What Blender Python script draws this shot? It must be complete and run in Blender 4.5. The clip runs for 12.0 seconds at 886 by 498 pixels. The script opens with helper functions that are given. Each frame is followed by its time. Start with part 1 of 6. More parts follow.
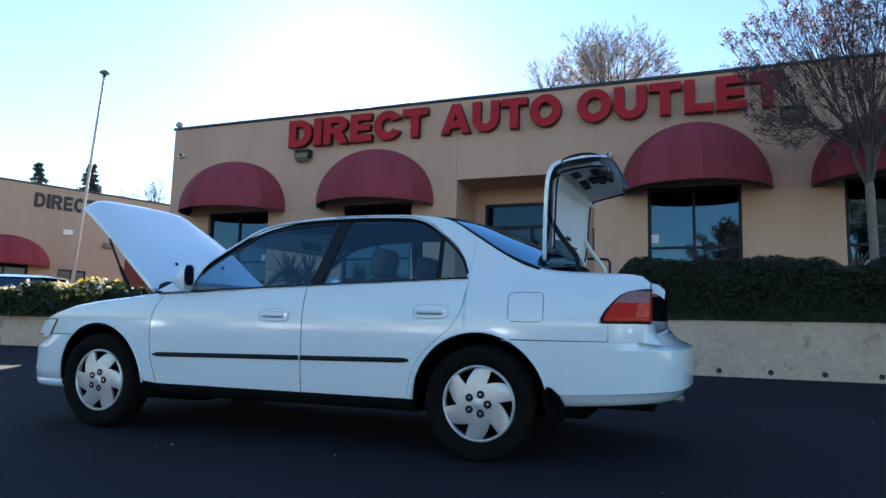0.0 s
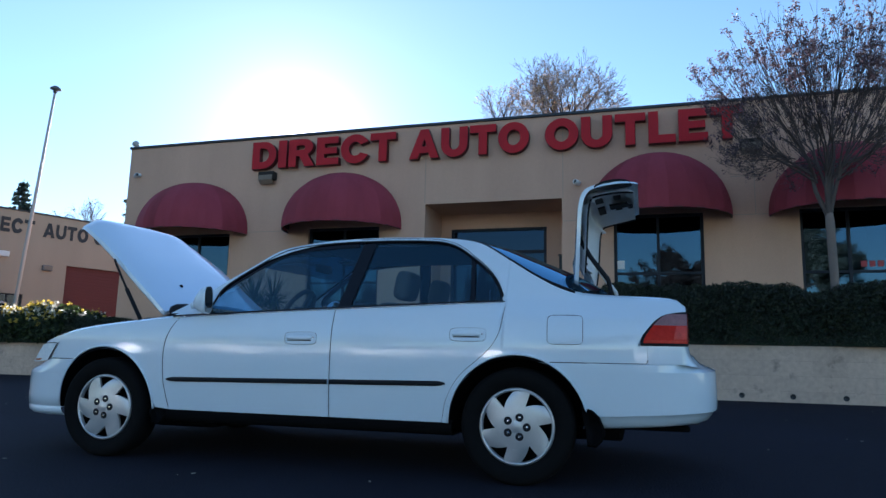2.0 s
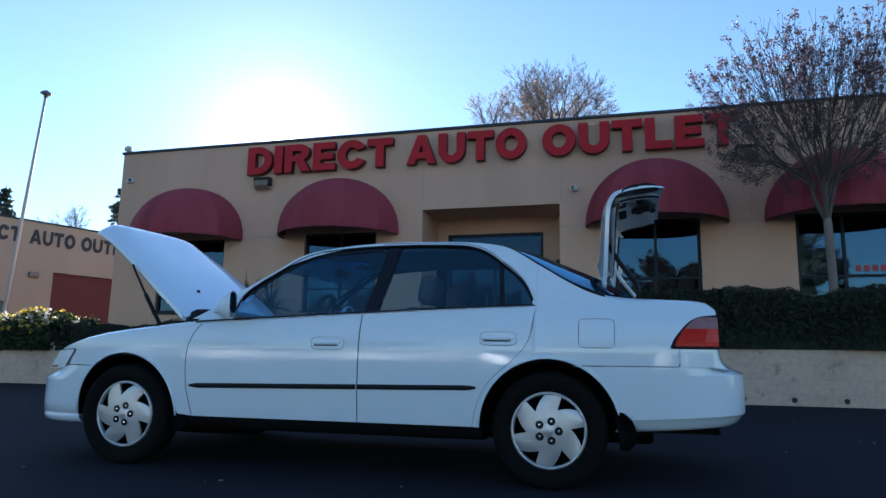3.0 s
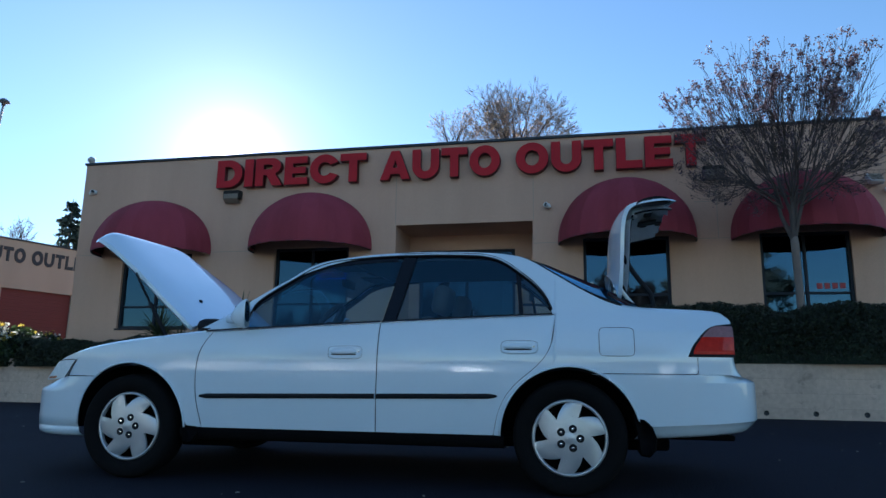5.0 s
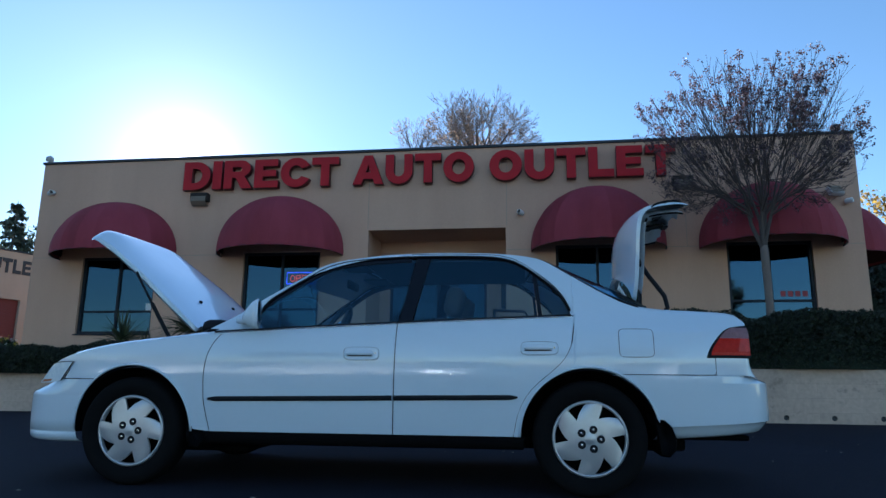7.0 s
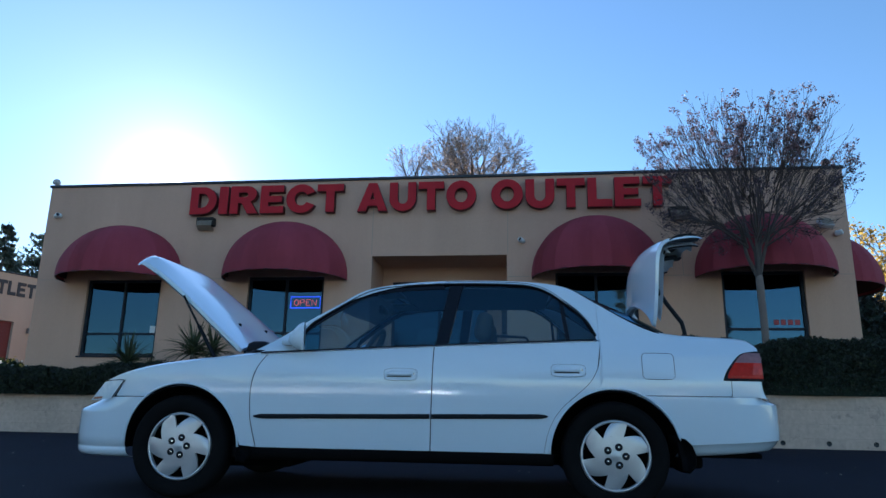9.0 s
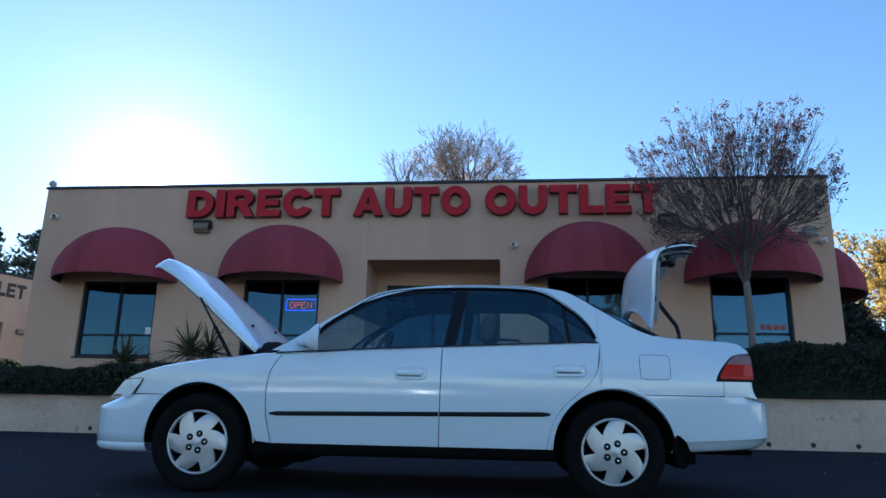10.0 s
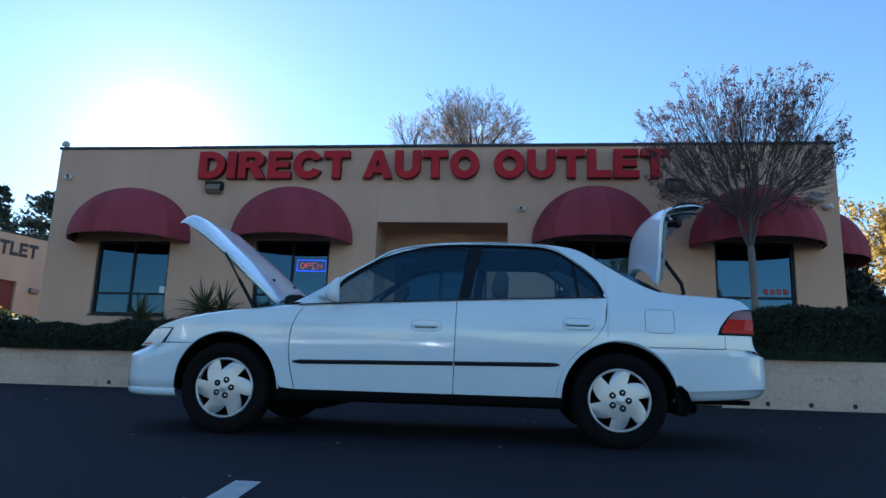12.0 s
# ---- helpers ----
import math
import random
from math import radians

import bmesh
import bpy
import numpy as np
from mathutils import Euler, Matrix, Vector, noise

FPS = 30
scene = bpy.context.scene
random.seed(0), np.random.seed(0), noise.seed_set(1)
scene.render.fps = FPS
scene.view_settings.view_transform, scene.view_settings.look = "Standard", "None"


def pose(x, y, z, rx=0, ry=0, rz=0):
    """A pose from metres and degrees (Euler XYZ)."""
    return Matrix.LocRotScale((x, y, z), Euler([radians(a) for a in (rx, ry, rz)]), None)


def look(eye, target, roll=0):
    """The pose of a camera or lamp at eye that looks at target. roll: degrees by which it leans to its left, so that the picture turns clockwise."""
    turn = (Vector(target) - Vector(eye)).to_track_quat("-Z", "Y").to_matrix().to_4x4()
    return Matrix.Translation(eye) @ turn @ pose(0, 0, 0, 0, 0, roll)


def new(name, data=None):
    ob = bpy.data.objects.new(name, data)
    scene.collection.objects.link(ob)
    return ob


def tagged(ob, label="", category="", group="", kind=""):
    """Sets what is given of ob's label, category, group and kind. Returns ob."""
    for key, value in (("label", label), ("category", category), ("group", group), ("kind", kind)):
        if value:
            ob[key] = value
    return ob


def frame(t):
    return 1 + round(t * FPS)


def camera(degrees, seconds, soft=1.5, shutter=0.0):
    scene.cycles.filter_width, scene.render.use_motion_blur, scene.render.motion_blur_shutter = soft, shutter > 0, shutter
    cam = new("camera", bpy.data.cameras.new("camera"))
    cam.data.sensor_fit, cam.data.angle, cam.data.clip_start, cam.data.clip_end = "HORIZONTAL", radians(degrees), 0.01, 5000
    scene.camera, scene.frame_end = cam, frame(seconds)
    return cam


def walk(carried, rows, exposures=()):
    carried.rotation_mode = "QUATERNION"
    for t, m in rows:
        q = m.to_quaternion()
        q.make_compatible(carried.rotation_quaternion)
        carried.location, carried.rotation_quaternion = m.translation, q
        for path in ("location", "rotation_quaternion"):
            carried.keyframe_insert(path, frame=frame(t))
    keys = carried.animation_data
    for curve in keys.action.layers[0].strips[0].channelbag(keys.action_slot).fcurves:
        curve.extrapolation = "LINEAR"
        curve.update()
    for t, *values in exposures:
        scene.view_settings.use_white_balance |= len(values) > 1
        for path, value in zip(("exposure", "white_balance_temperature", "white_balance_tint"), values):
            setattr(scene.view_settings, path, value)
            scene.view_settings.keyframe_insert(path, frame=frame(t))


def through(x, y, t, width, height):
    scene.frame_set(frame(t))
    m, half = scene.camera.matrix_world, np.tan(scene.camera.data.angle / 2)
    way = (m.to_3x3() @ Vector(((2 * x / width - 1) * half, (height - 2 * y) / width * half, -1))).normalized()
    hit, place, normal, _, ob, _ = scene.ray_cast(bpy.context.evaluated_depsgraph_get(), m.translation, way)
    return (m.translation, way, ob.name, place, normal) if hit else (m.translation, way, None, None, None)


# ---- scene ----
cam = camera(64.4, 12.0)
PATH = [
    (0, (2.626, -4.504, 0.679), (1.879, -2.665, 0.924), 1.6),
    (0.5, (2.51, -4.509, 0.665), (1.814, -2.653, 0.93), 1.3),
    (1, (2.388, -4.532, 0.658), (1.723, -2.665, 0.928), 1.0),
    (1.5, (2.276, -4.604, 0.643), (1.641, -2.731, 0.938), 1.3),
    (2, (2.119, -4.693, 0.65), (1.532, -2.809, 0.97), 1.4),
    (2.5, (2.0, -4.737, 0.631), (1.427, -2.853, 0.984), 0.8),
    (3, (1.872, -4.76, 0.634), (1.327, -2.866, 0.972), 1.1),
    (4.8, (1.542, -4.884, 0.593), (1.113, -2.97, 0.98), 1.5),
    (5, (1.503, -4.875, 0.569), (1.086, -2.958, 0.961), 0.9),
    (5.5, (1.406, -4.834, 0.541), (1.031, -2.912, 0.946), 0.8),
    (6, (1.363, -4.849, 0.537), (1.004, -2.921, 0.928), 0.4),
    (6.5, (1.275, -4.865, 0.527), (0.937, -2.935, 0.928), 0.8),
    (7, (1.121, -4.906, 0.526), (0.834, -2.971, 0.942), 0.7),
    (9, (0.87, -5.246, 0.473), (0.619, -3.322, 0.96), 1.1),
    (9.5, (0.804, -5.37, 0.454), (0.578, -3.446, 0.952), 1.0),
    (10, (0.761, -5.484, 0.43), (0.545, -3.559, 0.927), 1.3),
    (10.5, (0.75, -5.569, 0.37), (0.522, -3.641, 0.85), 1.8),
    (11, (0.741, -5.601, 0.339), (0.5, -3.665, 0.779), 1.9),
    (11.5, (0.728, -5.621, 0.336), (0.488, -3.679, 0.751), 1.8),
    (12, (0.712, -5.676, 0.327), (0.482, -3.73, 0.728), 1.9),
]
EXPOSURES = [(0.0, 2.16, 5570.0, 14.5), (0.5, 1.90, 5430.0, 14.5), (1.5, 1.84, 5300.0, 14.5), (3.1, 1.74, 5270.0, 14.0), (5.0, 1.54, 5130.0, 11.0), (7.0, 1.61, 5130.0, 11.0), (9.0, 1.64, 5080.0, 11.0), (9.8, 1.90, 5130.0, 13.0), (10.4, 1.54, 5060.0, 11.5), (11.0, 1.59, 4980.0, 10.0), (12.0, 1.78, 5100.0, 11.0)]
walk(cam, [(t, look(eye, target, roll)) for t, eye, target, roll in PATH], exposures=EXPOSURES)

# ---- world, sun and sky ----
SUN_EL, SUN_AZ = radians(17.5), radians(29.8)          # azimuth from +y towards -x
SUN_DIR = Vector((-math.sin(SUN_AZ) * math.cos(SUN_EL), math.cos(SUN_AZ) * math.cos(SUN_EL), math.sin(SUN_EL)))
world = bpy.data.worlds.new("sky")
scene.world = world
world.use_nodes = True
wn, wl = world.node_tree.nodes, world.node_tree.links
wn.clear()
w_out = wn.new("ShaderNodeOutputWorld")
w_bg = wn.new("ShaderNodeBackground")
sky = wn.new("ShaderNodeTexSky")
sky.sky_type = "NISHITA"
sky.sun_disc = False
sky.sun_elevation = SUN_EL
sky.sun_rotation = -SUN_AZ
sky.altitude = 50
sky.air_density = 1.0
sky.dust_density = 0.0
sky.ozone_density = 0.25
w_bg.inputs["Strength"].default_value = 0.06
# bright haze round the low sun
w_co = wn.new("ShaderNodeTexCoord")
w_dot = wn.new("ShaderNodeVectorMath")
w_dot.operation = "DOT_PRODUCT"
w_dot.inputs[1].default_value = SUN_DIR
w_max = wn.new("ShaderNodeMath")
w_max.operation = "MAXIMUM"
w_max.inputs[1].default_value = 0.0
wl.new(w_co.outputs["Generated"], w_dot.inputs[0])
wl.new(w_dot.outputs["Value"], w_max.inputs[0])
# clear, deep blue air
w_tint = wn.new("ShaderNodeVectorMath")
w_tint.operation = "MULTIPLY"
w_tint.inputs[1].default_value = (0.885, 0.98, 1.0)
wl.new(sky.outputs[0], w_tint.inputs[0])
haze = w_tint
for power, gain in ((9.0, 0.52), (45.0, 1.05), (150.0, 1.6), (380.0, 2.2), (1100.0, 4.0), (6000.0, 30.0)):
    w_pow = wn.new("ShaderNodeMath")
    w_pow.operation = "POWER"
    w_pow.inputs[1].default_value = power
    wl.new(w_max.outputs[0], w_pow.inputs[0])
    w_mul = wn.new("ShaderNodeVectorMath")
    w_mul.operation = "SCALE"
    w_mul.inputs[0].default_value = (gain * (1.22 if power < 100 else 1.05), gain * 0.93, gain * 1.02)
    wl.new(w_pow.outputs[0], w_mul.inputs["Scale"])
    w_add = wn.new("ShaderNodeVectorMath")
    w_add.operation = "ADD"
    wl.new(haze.outputs[0], w_add.inputs[0])
    wl.new(w_mul.outputs[0], w_add.inputs[1])
    haze = w_add
wl.new(haze.outputs[0], w_bg.inputs["Color"])
wl.new(w_bg.outputs[0], w_out.inputs[0])

sun = new("sun", bpy.data.lights.new("sun", "SUN"))
sun.data.energy = 5.0
sun.data.angle = radians(0.53)
sun.data.color = (1.0, 0.86, 0.68)
sun.matrix_world = Matrix.Translation((0, 0, 30)) @ SUN_DIR.to_track_quat("Z", "Y").to_matrix().to_4x4()


# ---- materials ----
def surface(name, color, rough=0.6, metal=0.0, var=0.12, scale=8.0, fine=0.0, bump=0.0, coat=0.0, island=0.0, piece=0.0, spec=0.5, tint=None, streak=False, coat_ior=1.5, stains=0.0, wave=0.0, coat_rough=0.02):
    """A painted or mineral surface: colour varied at two scales, roughness and relief with it."""
    m = bpy.data.materials.new(name)
    m.use_nodes = True
    n, l = m.node_tree.nodes, m.node_tree.links
    p = n["Principled BSDF"]
    p.inputs["Metallic"].default_value = metal
    p.inputs["Specular IOR Level"].default_value = spec
    p.inputs["Coat Weight"].default_value = coat
    p.inputs["Coat Roughness"].default_value = coat_rough
    p.inputs["Coat IOR"].default_value = coat_ior
    co = n.new("ShaderNodeTexCoord")
    big = n.new("ShaderNodeTexNoise")
    big.inputs["Scale"].default_value = scale
    big.inputs["Detail"].default_value = 5
    big.inputs["Roughness"].default_value = 0.6
    mp = n.new("ShaderNodeMapping")
    if streak:
        mp.inputs["Scale"].default_value = (1.0, 1.0, 0.18)
    where = n.new("ShaderNodeNewGeometry").outputs["Position"] if stains else co.outputs["Object"]
    l.new(where, mp.inputs["Vector"])
    l.new(mp.outputs[0], big.inputs["Vector"])
    small = n.new("ShaderNodeTexNoise")
    small.inputs["Scale"].default_value = fine or scale * 14
    small.inputs["Detail"].default_value = 3
    l.new(where, small.inputs["Vector"])
    mix = n.new("ShaderNodeMath")
    mix.operation = "MULTIPLY_ADD"
    mix.inputs[1].default_value = 0.45
    l.new(small.outputs["Fac"], mix.inputs[0])
    half = n.new("ShaderNodeMath")
    half.operation = "MULTIPLY"
    half.inputs[1].default_value = 0.55
    l.new(big.outputs["Fac"], half.inputs[0])
    l.new(half.outputs[0], mix.inputs[2])
    fac = mix
    rnd = None
    if island:
        rnd = n.new("ShaderNodeNewGeometry").outputs["Random Per Island"]
    if piece:
        rnd = n.new("ShaderNodeObjectInfo").outputs["Random"]
    if rnd:
        add = n.new("ShaderNodeMath")
        add.operation = "MULTIPLY_ADD"
        add.inputs[1].default_value = island or piece
        l.new(rnd, add.inputs[0])
        l.new(fac.outputs[0], add.inputs[2])
        sub = n.new("ShaderNodeMath")
        sub.operation = "SUBTRACT"
        sub.inputs[1].default_value = (island or piece) / 2
        l.new(add.outputs[0], sub.inputs[0])
        fac = sub
    ramp = n.new("ShaderNodeValToRGB")
    ramp.color_ramp.elements[0].position = 0.25
    ramp.color_ramp.elements[1].position = 0.75
    dark = [max(0.0, c * (1 - var)) for c in color]
    lite = [min(0.95, c * (1 + var)) for c in (tint or color)]
    ramp.color_ramp.elements[0].color = (*dark, 1)
    ramp.color_ramp.elements[1].color = (*lite, 1)
    l.new(fac.outputs[0], ramp.inputs[0])
    colour = ramp.outputs[0]
    if stains:
        spots = n.new("ShaderNodeTexNoise")
        spots.inputs["Scale"].default_value = 3.4
        spots.inputs["Detail"].default_value = 4
        spots.inputs["Roughness"].default_value = 0.7
        l.new(where, spots.inputs["Vector"])
        sr = n.new("ShaderNodeValToRGB")
        sr.color_ramp.elements[0].position = 0.60
        sr.color_ramp.elements[1].position = 0.70
        sr.color_ramp.elements[0].color = (1, 1, 1, 1)
        sr.color_ramp.elements[1].color = (1 - stains, 1 - stains * 0.98, 1 - stains * 0.94, 1)
        l.new(spots.outputs["Fac"], sr.inputs[0])
        mul = n.new("ShaderNodeMix")
        mul.data_type = "RGBA"
        mul.blend_type = "MULTIPLY"
        mul.inputs["Factor"].default_value = 1.0
        l.new(colour, mul.inputs["A"])
        l.new(sr.outputs[0], mul.inputs["B"])
        colour = mul.outputs["Result"]
    l.new(colour, p.inputs["Base Color"])
    rr = n.new("ShaderNodeMapRange")
    rr.inputs["To Min"].default_value = max(0.02, rough * 0.85)
    rr.inputs["To Max"].default_value = min(1.0, rough * 1.15)
    l.new(mix.outputs[0], rr.inputs["Value"])
    l.new(rr.outputs[0], p.inputs["Roughness"])
    if bump:
        b = n.new("ShaderNodeBump")
        b.inputs["Strength"].default_value = bump
        b.inputs["Distance"].default_value = 0.01
        l.new(small.outputs["Fac"], b.inputs["Height"])
        l.new(b.outputs[0], p.inputs["Normal"])
    if wave:
        ripple = n.new("ShaderNodeTexNoise")
        ripple.inputs["Scale"].default_value = 5.0
        ripple.inputs["Detail"].default_value = 2
        l.new(co.outputs["Object"], ripple.inputs["Vector"])
        wb = n.new("ShaderNodeBump")
        wb.inputs["Strength"].default_value = wave
        wb.inputs["Distance"].default_value = 0.01
        l.new(ripple.outputs["Fac"], wb.inputs["Height"])
        l.new(wb.outputs[0], p.inputs["Coat Normal"])
    return m


def pane_glass(name, tint, gloss, rough=0.0, ior=1.5, shine_color=(0.95, 0.97, 1.0)):
    """Thin glass: clear with a tint, and mirror-like by a share that grows at grazing angles."""
    m = bpy.data.materials.new(name)
    m.use_nodes = True
    n, l = m.node_tree.nodes, m.node_tree.links
    n.clear()
    out = n.new("ShaderNodeOutputMaterial")
    clear = n.new("ShaderNodeBsdfTransparent")
    clear.inputs[0].default_value = (*tint, 1)
    shine = n.new("ShaderNodeBsdfGlossy")
    shine.inputs["Color"].default_value = (*shine_color, 1)
    shine.inputs["Roughness"].default_value = rough
    fr = n.new("ShaderNodeFresnel")
    fr.inputs["IOR"].default_value = ior
    ad = n.new("ShaderNodeMath")
    ad.operation = "ADD"
    ad.use_clamp = True
    ad.inputs[1].default_value = gloss
    l.new(fr.outputs[0], ad.inputs[0])
    mx = n.new("ShaderNodeMixShader")
    l.new(ad.outputs[0], mx.inputs[0])
    l.new(clear.outputs[0], mx.inputs[1])
    l.new(shine.outputs[0], mx.inputs[2])
    l.new(mx.outputs[0], out.inputs[0])
    return m


def glowing(name, color, strength):
    m = bpy.data.materials.new(name)
    m.use_nodes = True
    p = m.node_tree.nodes["Principled BSDF"]
    p.inputs["Base Color"].default_value = (*color, 1)
    p.inputs["Emission Color"].default_value = (*color, 1)
    p.inputs["Emission Strength"].default_value = strength
    return m


def leafy(name, color, var=0.35, through=0.35, rough=0.55, clump=1.2):
    """Leaves: each one its own shade, and some light passes through them."""
    m = surface(name, color, rough, var=var, scale=clump, island=0.9)
    n, l = m.node_tree.nodes, m.node_tree.links
    p, out = n["Principled BSDF"], n["Material Output"]
    tr = n.new("ShaderNodeBsdfTranslucent")
    l.new(p.inputs["Base Color"].links[0].from_socket, tr.inputs[0])
    mx = n.new("ShaderNodeMixShader")
    mx.inputs[0].default_value = through
    l.new(p.outputs[0], mx.inputs[1])
    l.new(tr.outputs[0], mx.inputs[2])
    l.new(mx.outputs[0], out.inputs[0])
    return m


M_ASPHALT = surface("asphalt", (0.0146, 0.0144, 0.0225), 0.92, var=0.55, scale=0.7, fine=70, bump=0.8, spec=0.15)
M_STUCCO = surface("tan_stucco", (0.570, 0.365, 0.255), 0.92, var=0.21, scale=0.7, fine=90, bump=0.35, spec=0.2, streak=True)
M_STUCCO_OLD = surface("beige_stucco", (0.42, 0.325, 0.24), 0.92, var=0.17, scale=0.8, fine=90, bump=0.35, spec=0.2, streak=True)
M_CAP = surface("dark_metal_coping", (0.035, 0.04, 0.045), 0.5, metal=0.4, var=0.2, scale=3)
M_AWNING = surface("maroon_canvas", (0.250, 0.029, 0.037), 0.75, var=0.34, scale=1.3, fine=260, bump=0.25, spec=0.25, piece=0.13, streak=True, tint=(0.270, 0.047, 0.066))
# canvas colour darkened for the shade inside the dome
M_AWNING_SHADE = surface("shade_dark_canvas", (0.05, 0.012, 0.014), 0.9, var=0.2, scale=3)
M_LETTER = surface("red_letter_face", (0.42, 0.017, 0.024), 0.6, var=0.14, scale=3, fine=60, spec=0.2)
M_LETTER_SIDE = surface("dark_letter_return", (0.10, 0.012, 0.014), 0.6, var=0.2, scale=4)
M_LETTER_DARK = surface("charcoal_letter_paint", (0.035, 0.035, 0.038), 0.7, var=0.2, scale=5)
M_BRONZE = surface("dark_bronze_aluminium", (0.016, 0.020, 0.029), 0.55, metal=0.2, spec=0.3, var=0.15, scale=6)
M_PANE = pane_glass("blue_tinted_window_glass", (0.13, 0.17, 0.20), 0.07, shine_color=(0.33, 0.58, 0.80))
M_DOOR_PANE = pane_glass("dark_door_glass", (0.10, 0.11, 0.12), 0.05, shine_color=(0.20, 0.32, 0.46))
M_DARK_ROOM = surface("dim_room_paint", (0.22, 0.21, 0.20), 0.9, var=0.1, scale=1.5)
M_BLOCK = surface("painted_block", (0.51, 0.388, 0.30), 0.9, var=0.26, scale=1.1, fine=16, bump=0.3, piece=0.10, spec=0.2, stains=0.38)
M_MORTAR = surface("block_mortar", (0.36, 0.275, 0.215), 0.95, var=0.15, scale=6, fine=90, bump=0.5)
M_SOIL = surface("planter_soil", (0.06, 0.045, 0.03), 0.95, var=0.3, scale=4, fine=60, bump=0.8)
M_HEDGE = leafy("juniper_green", (0.022, 0.028, 0.012), 0.52, 0.25, clump=3.2)
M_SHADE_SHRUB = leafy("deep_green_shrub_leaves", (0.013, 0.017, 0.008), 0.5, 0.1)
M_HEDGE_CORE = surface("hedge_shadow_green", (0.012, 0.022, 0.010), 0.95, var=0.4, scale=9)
M_SHRUB = leafy("shrub_olive_green", (0.032, 0.046, 0.013), 0.5, 0.35)
M_FLOWER = leafy("yellow_petals", (0.50, 0.37, 0.06), 0.30, 0.5)
M_FLOWER_WHITE = leafy("creamy_white_petals", (0.55, 0.53, 0.44), 0.15, 0.5)
M_BARK = surface("pale_brown_bark", (0.19, 0.15, 0.125), 0.9, var=0.25, scale=5, fine=50, bump=0.7, streak=True)
# lighter copy of the twig colour, standing for sun on the twigs
M_SUNLIT_TWIG = surface("twigs_lightened_for_sun", (0.27, 0.21, 0.165), 0.9, var=0.3, scale=4)
M_TWIG = surface("grey_brown_twigs", (0.085, 0.062, 0.054), 0.9, var=0.3, scale=4)
M_LEAF_RUST = leafy("rusty_autumn_leaves", (0.118, 0.079, 0.088), 0.55, 0.35)
M_LEAF_TAN = leafy("pale_tan_leaves", (0.44, 0.31, 0.19), 0.4, 0.50)
M_LEAF_DARK = leafy("dark_russet_leaves", (0.070, 0.045, 0.038), 0.3, 0.2)
M_LEAF_PALE = leafy("pale_grey_green_leaves", (0.20, 0.20, 0.155), 0.2, 0.4)
M_LEAF_GOLD = leafy("golden_autumn_leaves", (0.44, 0.29, 0.06), 0.40, 0.40)
M_NEEDLE = leafy("conifer_needles", (0.062, 0.085, 0.066), 0.4, 0.35)
M_PALM = leafy("yucca_leaves", (0.080, 0.092, 0.042), 0.35, 0.3)
M_WHITE_METAL = surface("white_painted_metal", (0.72, 0.72, 0.70), 0.4, var=0.06, scale=5)
M_POLE = surface("weathered_pale_pole_paint", (0.46, 0.43, 0.41), 0.6, var=0.15, scale=3)
M_GREY_METAL = surface("grey_cast_metal", (0.16, 0.16, 0.165), 0.5, metal=0.6, var=0.15, scale=8)
M_LENS = surface("frosted_lamp_glass", (0.24, 0.195, 0.15), 0.6, var=0.15, scale=12, spec=0.2)
M_FIXTURE = surface("dull_dark_bronze_paint", (0.036, 0.030, 0.027), 0.85, var=0.2, scale=6, spec=0.15)
M_BLACK = surface("black_plastic", (0.012, 0.012, 0.013), 0.5, var=0.2, scale=10)
M_RED_DOOR = surface("brick_red_shutter_paint", (0.125, 0.024, 0.020), 0.7, var=0.12, scale=2.5, fine=50)
M_STRIPE = surface("worn_white_road_paint", (0.44, 0.44, 0.43), 0.8, var=0.45, scale=14, fine=150, bump=0.4)
M_NEON_RED = glowing("red_neon_tube", (1.0, 0.12, 0.08), 0.20)
M_NEON_BLUE = glowing("blue_neon_tube", (0.08, 0.14, 1.0), 0.26)
M_PAPER = surface("white_paper", (0.75, 0.75, 0.73), 0.8, var=0.05, scale=10)
M_DECAL = surface("red_vinyl", (0.36, 0.03, 0.035), 0.5, var=0.05, scale=10)


# ---- building blocks ----
def thing(name, label, category, group="", kind="", m=None):
    ob = new(name)
    if m is not None:
        ob.matrix_world = m
    return tagged(ob, label, category, group, kind)


def part(name, bm, material, parent=None, label="", smooth=False):
    me = bpy.data.meshes.new(name)
    bm.normal_update()
    if smooth:
        for f in bm.faces:
            f.smooth = True
    bm.to_mesh(me)
    bm.free()
    for mt in (material if isinstance(material, (list, tuple)) else [material]):
        me.materials.append(mt)
    ob = new(name, me)
    if parent:
        ob.parent = parent
    if label:
        ob["label"] = label
    return ob


def box(bm, x0, x1, y0, y1, z0, z1, bevel=0.0, m=None):
    made = bmesh.ops.create_cube(bm, size=1.0)["verts"]
    mat = Matrix.Translation(((x0 + x1) / 2, (y0 + y1) / 2, (z0 + z1) / 2)) @ Matrix.Diagonal((x1 - x0, y1 - y0, z1 - z0, 1))
    bmesh.ops.transform(bm, matrix=(m @ mat) if m is not None else mat, verts=made)
    if bevel:
        edges = list({e for v in made for e in v.link_edges})
        bmesh.ops.bevel(bm, geom=edges, offset=bevel, segments=2, profile=0.5, affect="EDGES")


def boxed(*args, **kw):
    bm = bmesh.new()
    box(bm, *args, **kw)
    return bm


